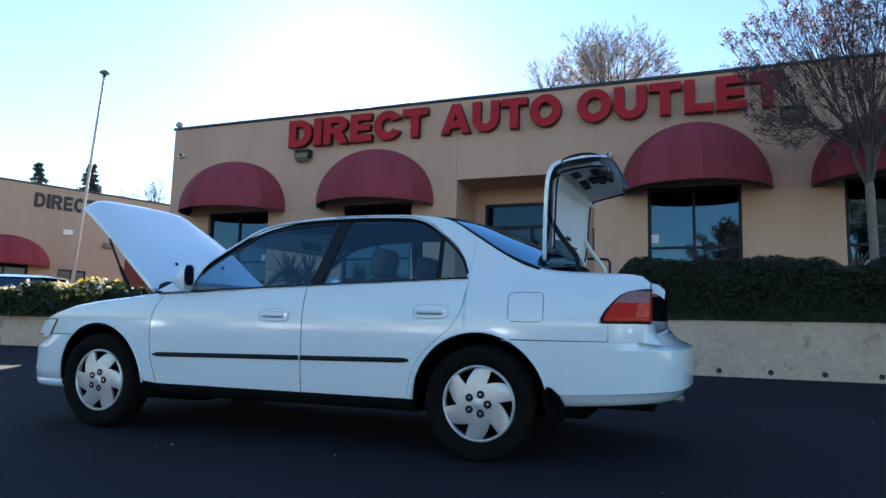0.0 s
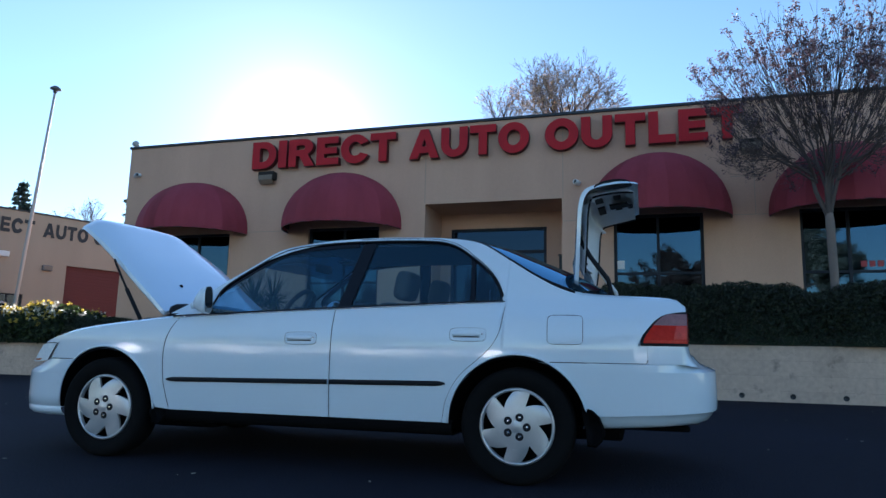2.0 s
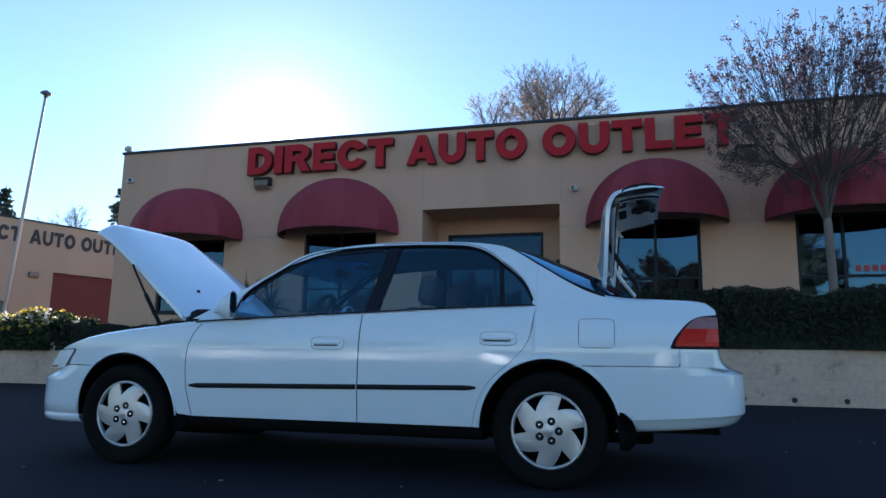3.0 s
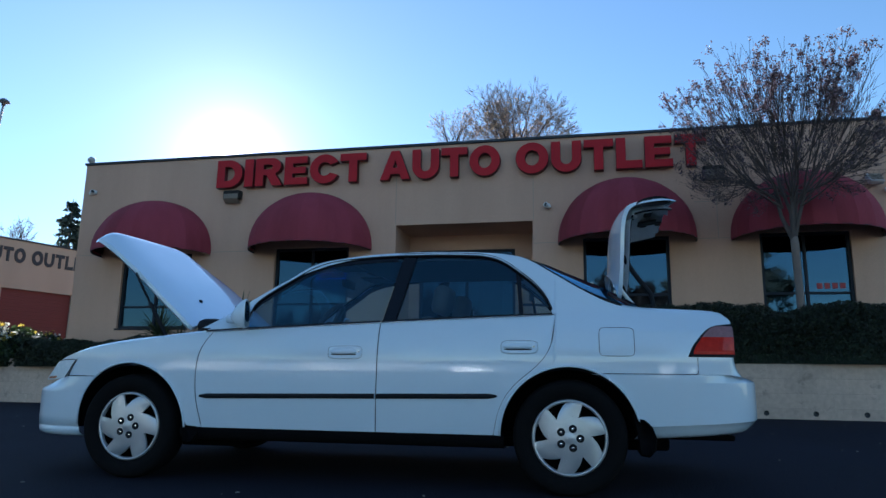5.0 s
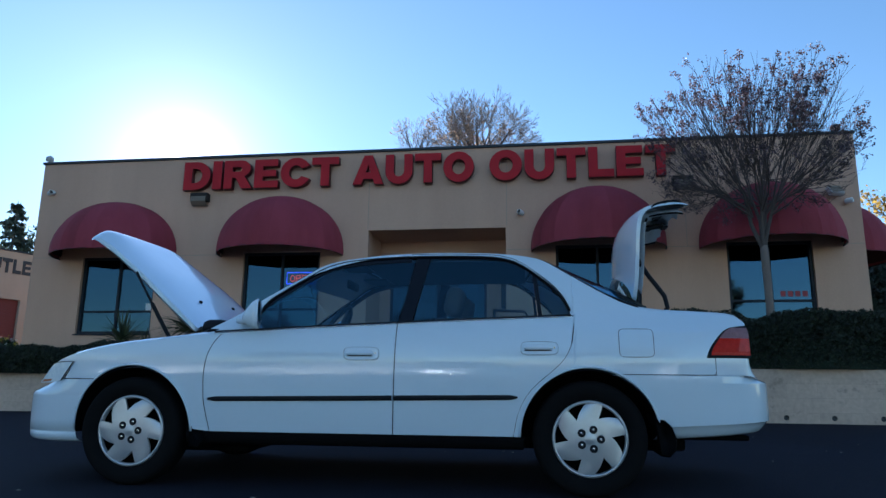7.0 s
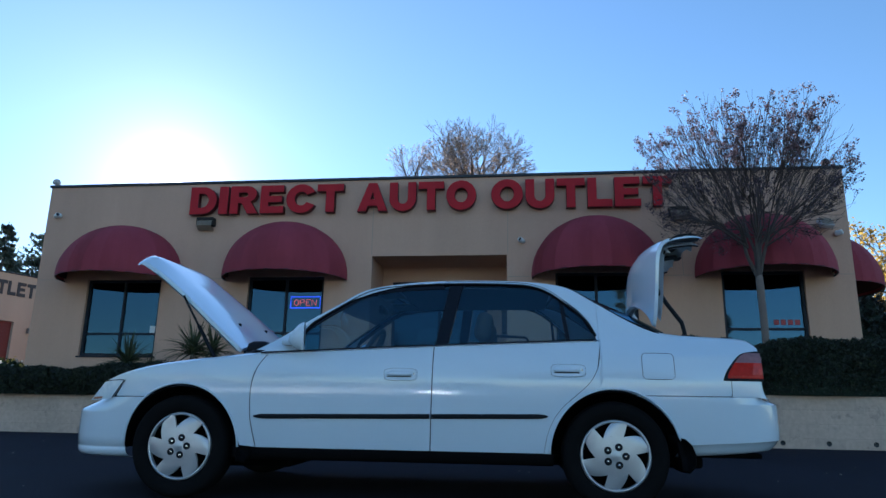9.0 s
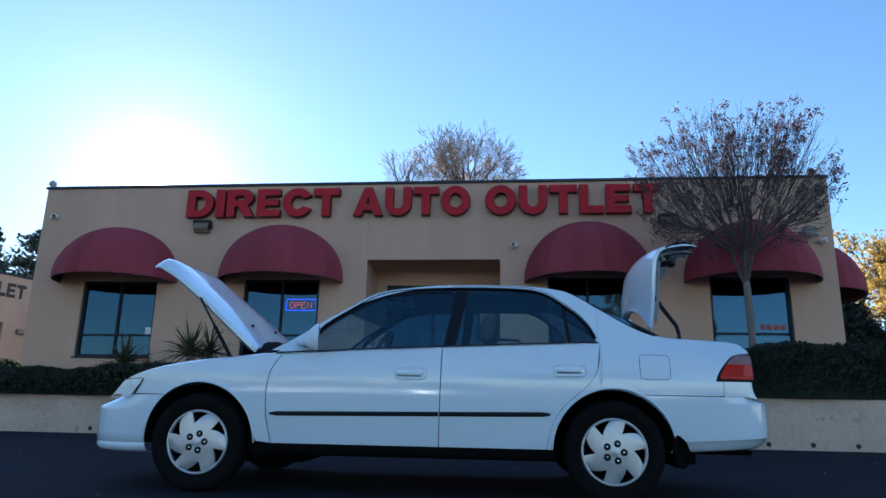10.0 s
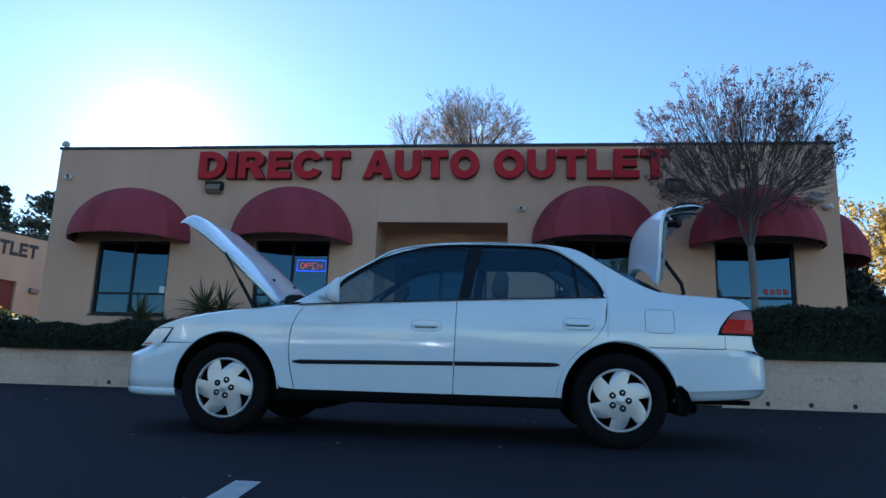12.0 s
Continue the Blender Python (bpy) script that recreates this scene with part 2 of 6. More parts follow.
def tube(bm, pts, radii, n=6, cap=True):
    """A round bar through the points, with a radius at each."""
    pts = [Vector(p) for p in pts]
    if not isinstance(radii, (list, tuple)):
        radii = [radii] * len(pts)
    rings = []
    side = None
    for i, p in enumerate(pts):
        d = (pts[min(i + 1, len(pts) - 1)] - pts[max(i - 1, 0)]).normalized()
        if side is None:
            side = d.orthogonal().normalized()
        side = (side - d * side.dot(d)).normalized()
        up = d.cross(side)
        rings.append([bm.verts.new(p + (side * math.cos(2 * math.pi * k / n) + up * math.sin(2 * math.pi * k / n)) * radii[i]) for k in range(n)])
    for a, b in zip(rings, rings[1:]):
        for k in range(n):
            bm.faces.new((a[k], a[(k + 1) % n], b[(k + 1) % n], b[k]))
    if cap and n > 2:
        bm.faces.new(rings[0][::-1])
        bm.faces.new(rings[-1])


def tubed(pts, radii, n=8):
    bm = bmesh.new()
    tube(bm, pts, radii, n)
    return bm


def lathe(bm, profile, n=32, m=None, axis="y"):
    """Turns (radius, along) pairs round an axis."""
    rings = []
    for r, a in profile:
        ring = []
        for k in range(n):
            t = 2 * math.pi * k / n
            c, s = r * math.cos(t), r * math.sin(t)
            v = Vector((c, a, s)) if axis == "y" else Vector((c, s, a))
            ring.append(bm.verts.new(m @ v if m is not None else v))
        rings.append(ring)
    for a, b in zip(rings, rings[1:]):
        for k in range(n):
            bm.faces.new((a[k], a[(k + 1) % n], b[(k + 1) % n], b[k]))
    return rings


def grid(bm, rows):
    """A skin over rows of points."""
    vs = [[bm.verts.new(p) for p in row] for row in rows]
    for a, b in zip(vs, vs[1:]):
        for k in range(len(a) - 1):
            bm.faces.new((a[k], a[k + 1], b[k + 1], b[k]))
    return vs


def spline(pts):
    """A smooth curve through (t, value) pairs, held straight beyond its ends."""
    ts = [p[0] for p in pts]
    vs = [p[1] for p in pts]
    n = len(ts)
    d = [(vs[i + 1] - vs[i]) / (ts[i + 1] - ts[i]) for i in range(n - 1)]
    g = [d[0]] + [0.0 if d[i - 1] * d[i] <= 0 else 2 * d[i - 1] * d[i] / (d[i - 1] + d[i]) for i in range(1, n - 1)] + [d[-1]]

    def f(t):
        if t <= ts[0]:
            return vs[0]
        if t >= ts[-1]:
            return vs[-1]
        i = max(k for k in range(n - 1) if ts[k] <= t)
        h = ts[i + 1] - ts[i]
        s = (t - ts[i]) / h
        return ((2 * s ** 3 - 3 * s ** 2 + 1) * vs[i] + (s ** 3 - 2 * s ** 2 + s) * h * g[i]
                + (-2 * s ** 3 + 3 * s ** 2) * vs[i + 1] + (s ** 3 - s ** 2) * h * g[i + 1])
    return f


def lerp(a, b, t):
    return a + (b - a) * t


# ---- bold block letters, as closed outlines one unit high ----
def arc(cx, cy, rx, ry, a0, a1, n=14):
    return [(cx + rx * math.cos(radians(lerp(a0, a1, k / n))), cy + ry * math.sin(radians(lerp(a0, a1, k / n)))) for k in range(n + 1)]


def letter_outline(ch, s=0.27):
    if ch == "I":
        return 0.30, [[(0, 0), (0.30, 0), (0.30, 1), (0, 1)]]
    if ch == "T":
        c = 0.44
        return 0.88, [[(c - s / 2, 0), (c + s / 2, 0), (c + s / 2, 0.76), (0.88, 0.76), (0.88, 1), (0, 1), (0, 0.76), (c - s / 2, 0.76)]]
    if ch == "L":
        return 0.76, [[(0, 0), (0.76, 0), (0.76, 0.24), (s, 0.24), (s, 1), (0, 1)]]
    if ch == "E":
        return 0.80, [[(0, 0), (0.80, 0), (0.80, 0.23), (s, 0.23), (s, 0.40), (0.73, 0.40), (0.73, 0.61), (s, 0.61), (s, 0.77), (0.78, 0.77), (0.78, 1), (0, 1)]]
    if ch == "D":
        return 0.92, [[(0, 0)] + arc(0.42, 0.5, 0.50, 0.5, -90, 90) + [(0, 1)], [(s, 0.23)] + arc(0.40, 0.5, 0.25, 0.27, -90, 90) + [(s, 0.77)]]
    if ch == "O":
        return 1.02, [arc(0.51, 0.5, 0.51, 0.52, 0, 351, 40), arc(0.51, 0.5, 0.235, 0.27, 0, 351, 40)]
    if ch == "C":
        return 0.96, [arc(0.51, 0.5, 0.51, 0.52, 28, 332, 30) + arc(0.51, 0.5, 0.235, 0.26, 325, 35, 24)]
    if ch == "U":
        return 0.92, [[(0, 1)] + arc(0.46, 0.42, 0.46, 0.44, 180, 360, 20) + [(0.92, 1), (0.92 - s, 1)] + arc(0.46, 0.43, 0.46 - s, 0.21, 0, -180, 14) + [(s, 1)]]
    if ch == "A":
        return 1.04, [[(0, 0), (0.28, 0), (0.35, 0.19), (0.69, 0.19), (0.76, 0), (1.04, 0), (0.66, 1), (0.38, 1)], [(0.42, 0.40), (0.62, 0.40), (0.52, 0.72)]]
    if ch == "R":
        return 0.96, [[(0, 0), (s, 0), (s, 0.39), (0.40, 0.39), (0.62, 0), (0.96, 0), (0.70, 0.43)] + arc(0.56, 0.705, 0.34, 0.295, -55, 90, 14) + [(0, 1)],
                      [(s, 0.59)] + arc(0.50, 0.685, 0.12, 0.095, -90, 90, 8) + [(s, 0.78)]]
    if ch == "P":
        return 0.86, [[(0, 0), (s, 0), (s, 0.36)] + arc(0.50, 0.68, 0.34, 0.32, -90, 90, 14) + [(0, 1)], [(s, 0.57)] + arc(0.46, 0.68, 0.13, 0.11, -90, 90, 8) + [(s, 0.79)]]
    return 0.92, [[(0, 0), (s, 0), (s, 0.6), (0.66, 0), (0.92, 0), (0.92, 1), (0.92 - s, 1), (0.92 - s, 0.4), (0.26, 1), (0, 1)]]


def letter_mesh(ch, height, stretch, depth, bevel=0.0, s=0.27):
    """A solid letter that stands in the xz plane with its back at y = 0 and its face towards -y."""
    w, loops = letter_outline(ch, s)
    cu = bpy.data.curves.new("outline", "CURVE")
    cu.dimensions = "2D"
    cu.fill_mode = "BOTH"
    cu.extrude = depth / 2
    cu.bevel_depth = bevel
    cu.bevel_resolution = 1
    for lp in loops:
        sp = cu.splines.new("POLY")
        sp.points.add(len(lp) - 1)
        for q, (px, pz) in zip(sp.points, lp):
            q.co = (px * height * stretch, pz * height, 0, 1)
        sp.use_cyclic_u = True
    ob = new("outline", cu)
    me = bpy.data.meshes.new_from_object(ob.evaluated_get(bpy.context.evaluated_depsgraph_get()))
    bpy.data.objects.remove(ob)
    bpy.data.curves.remove(cu)
    me.transform(Matrix.Translation((0, -depth / 2, 0)) @ Matrix.Rotation(radians(90), 4, "X"))
    return w * height * stretch, me


def lettering(parent, word, x0, x1, z0, height, depth, material, y, bevel=0.0, gap=0.10, s=0.27, side=None):
    """One word as separate letters between x0 and x1."""
    total = sum(letter_outline(c)[0] for c in word) + gap * (len(word) - 1)
    stretch = (x1 - x0) / (total * height)
    x = x0
    for c in word:
        w, me = letter_mesh(c, height, stretch, depth, bevel, s)
        me.materials.append(material)
        if side:
            me.materials.append(side)
            for p in me.polygons:
                p.material_index = 1 if abs(p.normal.y) < 0.5 else 0
        me.name = "letter"
        ob = new("letter", me)
        ob.parent = parent
        ob.location = (x, y, z0)
        x += w + gap * height * stretch


# ---- ground ----
SLOPE = 0.0384


def gz(y):
    """Height of the lot, which rises towards the planter wall."""
    return SLOPE * (min(max(y, -40.0), 5.7) + 0.85)


bm = bmesh.new()
ys = [-900, -300, -120, -60, -40, -30, -20, -12, -8, -6, -4, -2, -0.85, 1, 3, 4.5, 5.7, 12, 30, 80, 300, 900]
xs = [-900, -300, -100, -40, -20, -12, -8, -5, -2.5, 0, 2.5, 5, 8, 12, 20, 40, 100, 300, 900]
grid(bm, [[(x, y, gz(y)) for x in xs] for y in ys])
tagged(part("ground", bm, M_ASPHALT), "dark worn asphalt parking lot, gently sloping", "ground", kind="structure")

bm = bmesh.new()
grid(bm, [[(x - 0.128 * (y + 2.66), y, gz(y) + 0.004) for x in (-0.500, -0.385)] for y in (-2.66, -3.6, -4.6, -6.4)])
tagged(part("parking_line", bm, M_STRIPE), "worn white painted parking line on asphalt", "road marking", kind="structure")


# ---- dealership building ----
FRONT, LEFT_X, RIGHT_X, TOP = 8.47, -9.76, 6.85, 5.46


def holed_wall(bm, x0, x1, z0, z1, y0, y1, holes):
    """A wall of real thickness with openings right through it."""
    xs = sorted({x0, x1, *[v for h in holes for v in h[:2]]})
    zs = sorted({z0, z1, *[v for h in holes for v in h[2:]]})
    solid = {}
    for i in range(len(xs) - 1):
        for j in range(len(zs) - 1):
            cx, cz = (xs[i] + xs[i + 1]) / 2, (zs[j] + zs[j + 1]) / 2
            solid[i, j] = not any(h[0] < cx < h[1] and h[2] < cz < h[3] for h in holes)

    def quad(*ps):
        bm.faces.new([bm.verts.new(p) for p in ps])
    for (i, j), s in solid.items():
        if not s:
            continue
        a, b, c, d = xs[i], xs[i + 1], zs[j], zs[j + 1]
        quad((a, y0, c), (b, y0, c), (b, y0, d), (a, y0, d))
        quad((b, y1, c), (a, y1, c), (a, y1, d), (b, y1, d))
        if not solid.get((i - 1, j)):
            quad((a, y1, c), (a, y0, c), (a, y0, d), (a, y1, d))
        if not solid.get((i + 1, j)):
            quad((b, y0, c), (b, y1, c), (b, y1, d), (b, y0, d))
        if not solid.get((i, j - 1)):
            quad((a, y1, c), (b, y1, c), (b, y0, c), (a, y0, c))
        if not solid.get((i, j + 1)):
            quad((a, y0, d), (b, y0, d), (b, y1, d), (a, y1, d))
    bmesh.ops.remove_doubles(bm, verts=bm.verts, dist=1e-4)


# (left, right, bottom, top, transom height)
WINDOWS = [(-8.57, -6.90, 1.75, 3.36, 2.215), (-4.98, -3.36, 1.78, 3.40, 2.24), (1.32, 2.89, 1.84, 3.44, 2.35), (4.45, 5.95, 1.84, 3.44, 2.34)]
ENTRY = (-2.38, 0.37, 0.85, 3.81)
bm = bmesh.new()
holed_wall(bm, LEFT_X, RIGHT_X, 0.1, TOP, FRONT, FRONT + 0.25, [w[:4] for w in WINDOWS] + [ENTRY])
wall_front = tagged(part("wall_front", bm, M_STUCCO), "tan stucco front wall with square openings", "wall", kind="structure")
for nm, dims in (("wall_left", (LEFT_X, LEFT_X + 0.25, FRONT + 0.25, 21.0, 0.1, TOP)), ("wall_right", (RIGHT_X - 0.25, RIGHT_X, FRONT + 0.25, 21.0, 0.1, TOP)),
                 ("wall_back", (LEFT_X, RIGHT_X, 21.0, 21.25, 0.1, TOP))):
    tagged(part(nm, boxed(*dims), M_STUCCO), "tan stucco outer wall", "wall", kind="structure")
tagged(part("roof", boxed(LEFT_X + 0.25, RIGHT_X - 0.25, FRONT + 0.25, 21.0, 4.6, 4.8), M_CAP), "flat roof behind the parapet", "roof", kind="structure")
tagged(part("ceiling", boxed(LEFT_X + 0.25, RIGHT_X - 0.25, FRONT + 1.5, 21.0, 3.9, 3.96), M_DARK_ROOM), "dim office ceiling", "ceiling", kind="structure")
tagged(part("floor", boxed(LEFT_X + 0.25, RIGHT_X - 0.25, FRONT + 0.25, 21.0, 0.78, 0.88), M_DARK_ROOM), "dim office floor", "floor", kind="structure")
tagged(part("partition_wall", boxed(LEFT_X + 0.25, RIGHT_X - 0.25, 13.0, 13.1, 0.88, 3.9), M_DARK_ROOM), "plain inner office wall", "wall", kind="structure")

bm = bmesh.new()
box(bm, LEFT_X - 0.03, RIGHT_X + 0.03, FRONT - 0.04, FRONT + 0.30, TOP, TOP + 0.055, bevel=0.008)
box(bm, LEFT_X - 0.03, LEFT_X + 0.29, FRONT + 0.30, 21.28, TOP, TOP + 0.055, bevel=0.008)
box(bm, RIGHT_X - 0.29, RIGHT_X + 0.03, FRONT + 0.30, 21.28, TOP, TOP + 0.055, bevel=0.008)
tagged(part("parapet_coping", bm, M_CAP), "thin dark metal coping along the parapet", "trim", kind="structure")
for i, (a, b, c, d) in enumerate([(-2.40, -2.388, 3.83, TOP), (0.382, 0.394, 3.83, TOP), (0.394, 0.92, 3.36, 3.372), (3.36, 3.98, 3.36, 3.372), (-9.74, -9.1, 3.36, 3.372), (-6.5, -5.5, 3.36, 3.372), (6.45, 6.84, 3.36, 3.372), (3.75, 3.762, 3.372, TOP), (3.36, 3.98, 4.06, 4.072)]):
    tagged(part("stucco_joint", boxed(a, b, FRONT - 0.003, FRONT + 0.01, c, d), M_STUCCO_OLD), "narrow control joint in the stucco", "trim", kind="structure")


def window_unit(i, x0, x1, z0, z1, zt):
    w = thing("window_%d" % i, "dark bronze framed office window in four panes", "window", kind="structure")
    y0, y1, f = FRONT + 0.06, FRONT + 0.15, 0.055
    mid = (x0 + x1) / 2
    for nm, d in (("window_frame", (x0, x0 + f, y0, y1, z0, z1)), ("window_frame", (x1 - f, x1, y0, y1, z0, z1)),
                  ("window_frame", (x0 + f, x1 - f, y0, y1, z0, z0 + f)), ("window_frame", (x0 + f, x1 - f, y0, y1, z1 - f, z1)),
                  ("mullion", (mid - 0.025, mid + 0.025, y0 + 0.01, y1 - 0.01, z0 + f, z1 - f)),
                  ("transom", (x0 + f, mid - 0.025, y0 + 0.012, y1 - 0.012, zt - 0.022, zt + 0.022)),
                  ("transom", (mid + 0.025, x1 - f, y0 + 0.012, y1 - 0.012, zt - 0.022, zt + 0.022))):
        part(nm, boxed(*d, bevel=0.004), M_BRONZE, w)
    for a, b in ((x0 + f, mid - 0.025), (mid + 0.025, x1 - f)):
        for c, d in ((z0 + f, zt - 0.022), (zt + 0.022, z1 - f)):
            part("pane", boxed(a, b, FRONT + 0.105, FRONT + 0.111, c, d), M_PANE, w).visible_shadow = False
    part("window_sill", boxed(x0 - 0.03, x1 + 0.03, FRONT - 0.03, FRONT + 0.06, z0 - 0.035, z0 - 0.003, bevel=0.006), M_BRONZE, w, "dark metal sill")


for i, w in enumerate(WINDOWS):
    window_unit(i + 1, *w)


def dome_awning(m, half, reach, h, group):
    """A half-dome canvas awning on a wall: gores from the top of the dome down to a hooped rim."""
    aw = thing("dome_awning", "faded maroon canvas half-dome awning over a window", "awning", group, m=m)
    gores, sub, lat = 11, 4, 16

    def at(phi, th, k=1.0):
        return Vector((-half * k * math.cos(phi) * math.cos(th), -reach * k * math.sin(phi) * math.cos(th), h * k * math.sin(th)))
    for g in range(gores):
        bm = bmesh.new()
        rows = []
        for j in range(lat + 1):
            th = radians(87.5) * j / lat
            row = []
            for s in range(sub + 1):
                phi = math.pi * (g + s / sub) / gores
                sag = 1.0 - 0.007 * math.sin(math.pi * s / sub) * math.cos(th)
                row.append(at(phi, th, sag))
            rows.append(row)
        rows.insert(0, [p + Vector((0, 0, -0.07)) for p in rows[0]])
        grid(bm, rows)
        part("gore", bm, M_AWNING, aw, smooth=True)
    # inner shell whose dark colour stands for the shade under the canvas
    bm = bmesh.new()
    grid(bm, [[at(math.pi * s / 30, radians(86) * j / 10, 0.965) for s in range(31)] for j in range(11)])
    part("shaded_inside", bm, M_AWNING_SHADE, aw, "canvas underside, coloured dark for its shade", smooth=True)
    part("rim", tubed([at(math.pi * s / 30, 0, 0.985) + Vector((0, 0, -0.06)) for s in range(31)], 0.014, 6), M_BLACK, aw)
    for g in range(gores + 1):
        phi = math.pi * g / gores
        part("seam", tubed([at(phi, radians(86) * j / 10, 1.0) for j in range(11)], 0.0035, 4), M_AWNING, aw)
    return aw


for cx, half_w, rise in ((-7.80, 1.335, 1.13), (-4.185, 1.305, 1.155), (2.12, 1.265, 1.17), (5.23, 1.265, 1.15)):
    dome_awning(pose(cx, FRONT - 0.005, 3.385), half_w, 1.13, rise, "awnings on the dealership")
dome_awning(pose(RIGHT_X + 0.005, 10.10, 3.385, 0, 0, 90), 1.28, 1.13, 1.15, "awnings on the dealership")

sign = thing("sign_lettering", "red raised block letters reading the dealership's name on tan stucco", "sign", m=pose(0, FRONT, 0))
for word, a, b in (("DIRECT", -6.37, -3.02), ("AUTO", -2.70, -0.25), ("OUTLET", 0.07, 3.61)):
    lettering(sign, word, a, b, 4.742, 0.597, 0.12, M_LETTER, -0.02, bevel=0.008, side=M_LETTER_SIDE)

# recessed entrance
RY = FRONT + 1.15
bm = bmesh.new()
holed_wall(bm, ENTRY[0] - 0.2, ENTRY[1] + 0.2, 0.85, 4.1, RY, RY + 0.15, [(-2.16, -0.10, 0.88, 3.50)])
tagged(part("entrance_wall", bm, M_STUCCO), "tan stucco wall at the back of the porch", "wall", kind="structure")
for nm, d in (("porch_wall", (ENTRY[0] - 0.2, ENTRY[0] - 0.004, FRONT + 0.25, RY, 0.85, 4.1)), ("porch_wall", (ENTRY[1] + 0.004, ENTRY[1] + 0.2, FRONT + 0.25, RY, 0.85, 4.1))):
    tagged(part(nm, boxed(*d), M_STUCCO), "tan stucco side wall of the porch", "wall", kind="structure")
tagged(part("porch_ceiling", boxed(ENTRY[0] - 0.2, ENTRY[1] + 0.2, FRONT + 0.25, RY, 3.815, 3.9), M_STUCCO), "plain porch ceiling", "ceiling", kind="structure")
tagged(part("porch_floor", boxed(ENTRY[0] - 0.2, ENTRY[1] + 0.2, FRONT - 1.4, RY, 0.70, 0.85, bevel=0.01), M_MORTAR), "concrete porch slab", "floor", kind="structure")
door = thing("door_1", "dark bronze glazed double entrance door", "door", kind="structure")
for d in ((-2.16, -2.10, 0.88, 3.50), (-0.16, -0.10, 0.88, 3.50), (-1.16, -1.09, 0.88, 2.95), (-2.10, -0.16, 3.44, 3.50), (-2.10, -0.16, 2.95, 3.02)):
    part("door_frame", boxed(d[0], d[1], RY + 0.02, RY + 0.09, d[2], d[3], bevel=0.004), M_BRONZE, door)
for a, b, c, d in ((-2.10, -1.16, 0.88, 2.95), (-1.09, -0.16, 0.88, 2.95), (-2.10, -0.16, 3.02, 3.44)):
    part("pane", boxed(a, b, RY + 0.05, RY + 0.056, c, d), M_DOOR_PANE, door).visible_shadow = False
for x in (-1.28, -0.97):
    part("door_handle", tubed([(x, RY + 0.02, 1.75), (x, RY - 0.05, 1.78), (x, RY - 0.05, 2.15), (x, RY + 0.02, 2.18)], 0.012), M_GREY_METAL, door)

rail = thing("handrail", "brown painted pipe handrail beside the entrance steps", "handrail")
part("rail", tubed([(0.20, 7.65, 2.10), (0.22, 7.65, 2.08), (0.62, 7.62, 2.06), (0.74, 7.62, 2.05), (0.78, 7.62, 2.0), (0.78, 7.62, 0.8)], 0.024), M_BRONZE, rail)
part("post", tubed([(0.20, 7.65, 0.8), (0.20, 7.65, 2.10)], 0.024), M_BRONZE, rail)
mail = thing("mailbox", "dark metal wall mailbox in the porch", "mailbox")
part("body", boxed(0.24, 0.366, 9.0, 9.34, 2.32, 2.78, bevel=0.01), M_BLACK, mail)
part("lid", boxed(0.225, 0.366, 8.98, 9.36, 2.784, 2.81, bevel=0.006), M_BLACK, mail)


def wall_pack(x, z):
    lp = thing("wall_pack_light", "dark bronze box floodlight with ribbed tan glass on stucco", "wall light", "wall floodlights", m=pose(x, FRONT, z))
    part("housing", boxed(-0.19, 0.19, -0.17, -0.002, -0.05, 0.13, bevel=0.02), M_FIXTURE, lp)
    bm = bmesh.new()
    grid(bm, [[(-0.165, -0.175, 0.05), (0.165, -0.175, 0.05)], [(-0.165, -0.19, -0.06), (0.165, -0.19, -0.06)], [(-0.165, -0.10, -0.13), (0.165, -0.10, -0.13)], [(-0.165, -0.02, -0.13), (0.165, -0.02, -0.13)]])
    part("lens", bm, M_LENS, lp)
    for k in range(7):
        part("rib", boxed(-0.15 + k * 0.05 - 0.006, -0.15 + k * 0.05 + 0.006, -0.197, -0.18, -0.06, 0.04), M_LENS, lp)


wall_pack(-6.0, 4.54)
wall_pack(3.72, 4.58)
patch = thing("wall_bracket_light", "pale square floodlight tilted on a bracket, on stucco", "wall light", m=pose(6.38, FRONT, 4.31))
part("bracket", tubed([(0, -0.002, -0.02), (0, -0.06, -0.02), (0, -0.09, 0.0)], 0.015), M_POLE, patch)
part("housing", boxed(-0.13, 0.13, -0.05, 0.05, -0.10, 0.10, bevel=0.015, m=pose(0, -0.14, 0.01, -35, 0, 12)), M_POLE, patch, smooth=True)
part("lens", boxed(-0.11, 0.11, -0.062, -0.052, -0.08, 0.08, bevel=0.004, m=pose(0, -0.14, 0.01, -35, 0, 12)), M_LENS, patch)


def bullet_camera(x, z, turn):
    c = thing("security_camera", "small white bullet security camera on a bracket", "camera", "security cameras", m=pose(x, FRONT, z))
    bm = bmesh.new()
    lathe(bm, [(0.0, -0.002), (0.05, -0.002), (0.05, -0.03), (0.02, -0.04), (0.02, -0.09)], 16)
    part("bracket", bm, M_WHITE_METAL, c, smooth=True)
    m = pose(0, -0.11, -0.02, 0, 0, turn) @ pose(0, 0, 0, -12)
    bm = bmesh.new()
    lathe(bm, [(0.0, 0.09), (0.042, 0.075), (0.048, 0.05), (0.048, -0.05), (0.044, -0.06), (0.038, -0.045)], 18, m)
    part("barrel", bm, M_WHITE_METAL, c, smooth=True)
    bm = bmesh.new()
    lathe(bm, [(0.038, -0.045), (0.012, -0.043), (0.0, -0.043)], 18, m)
    part("lens", bm, M_BLACK, c, "black glass lens")


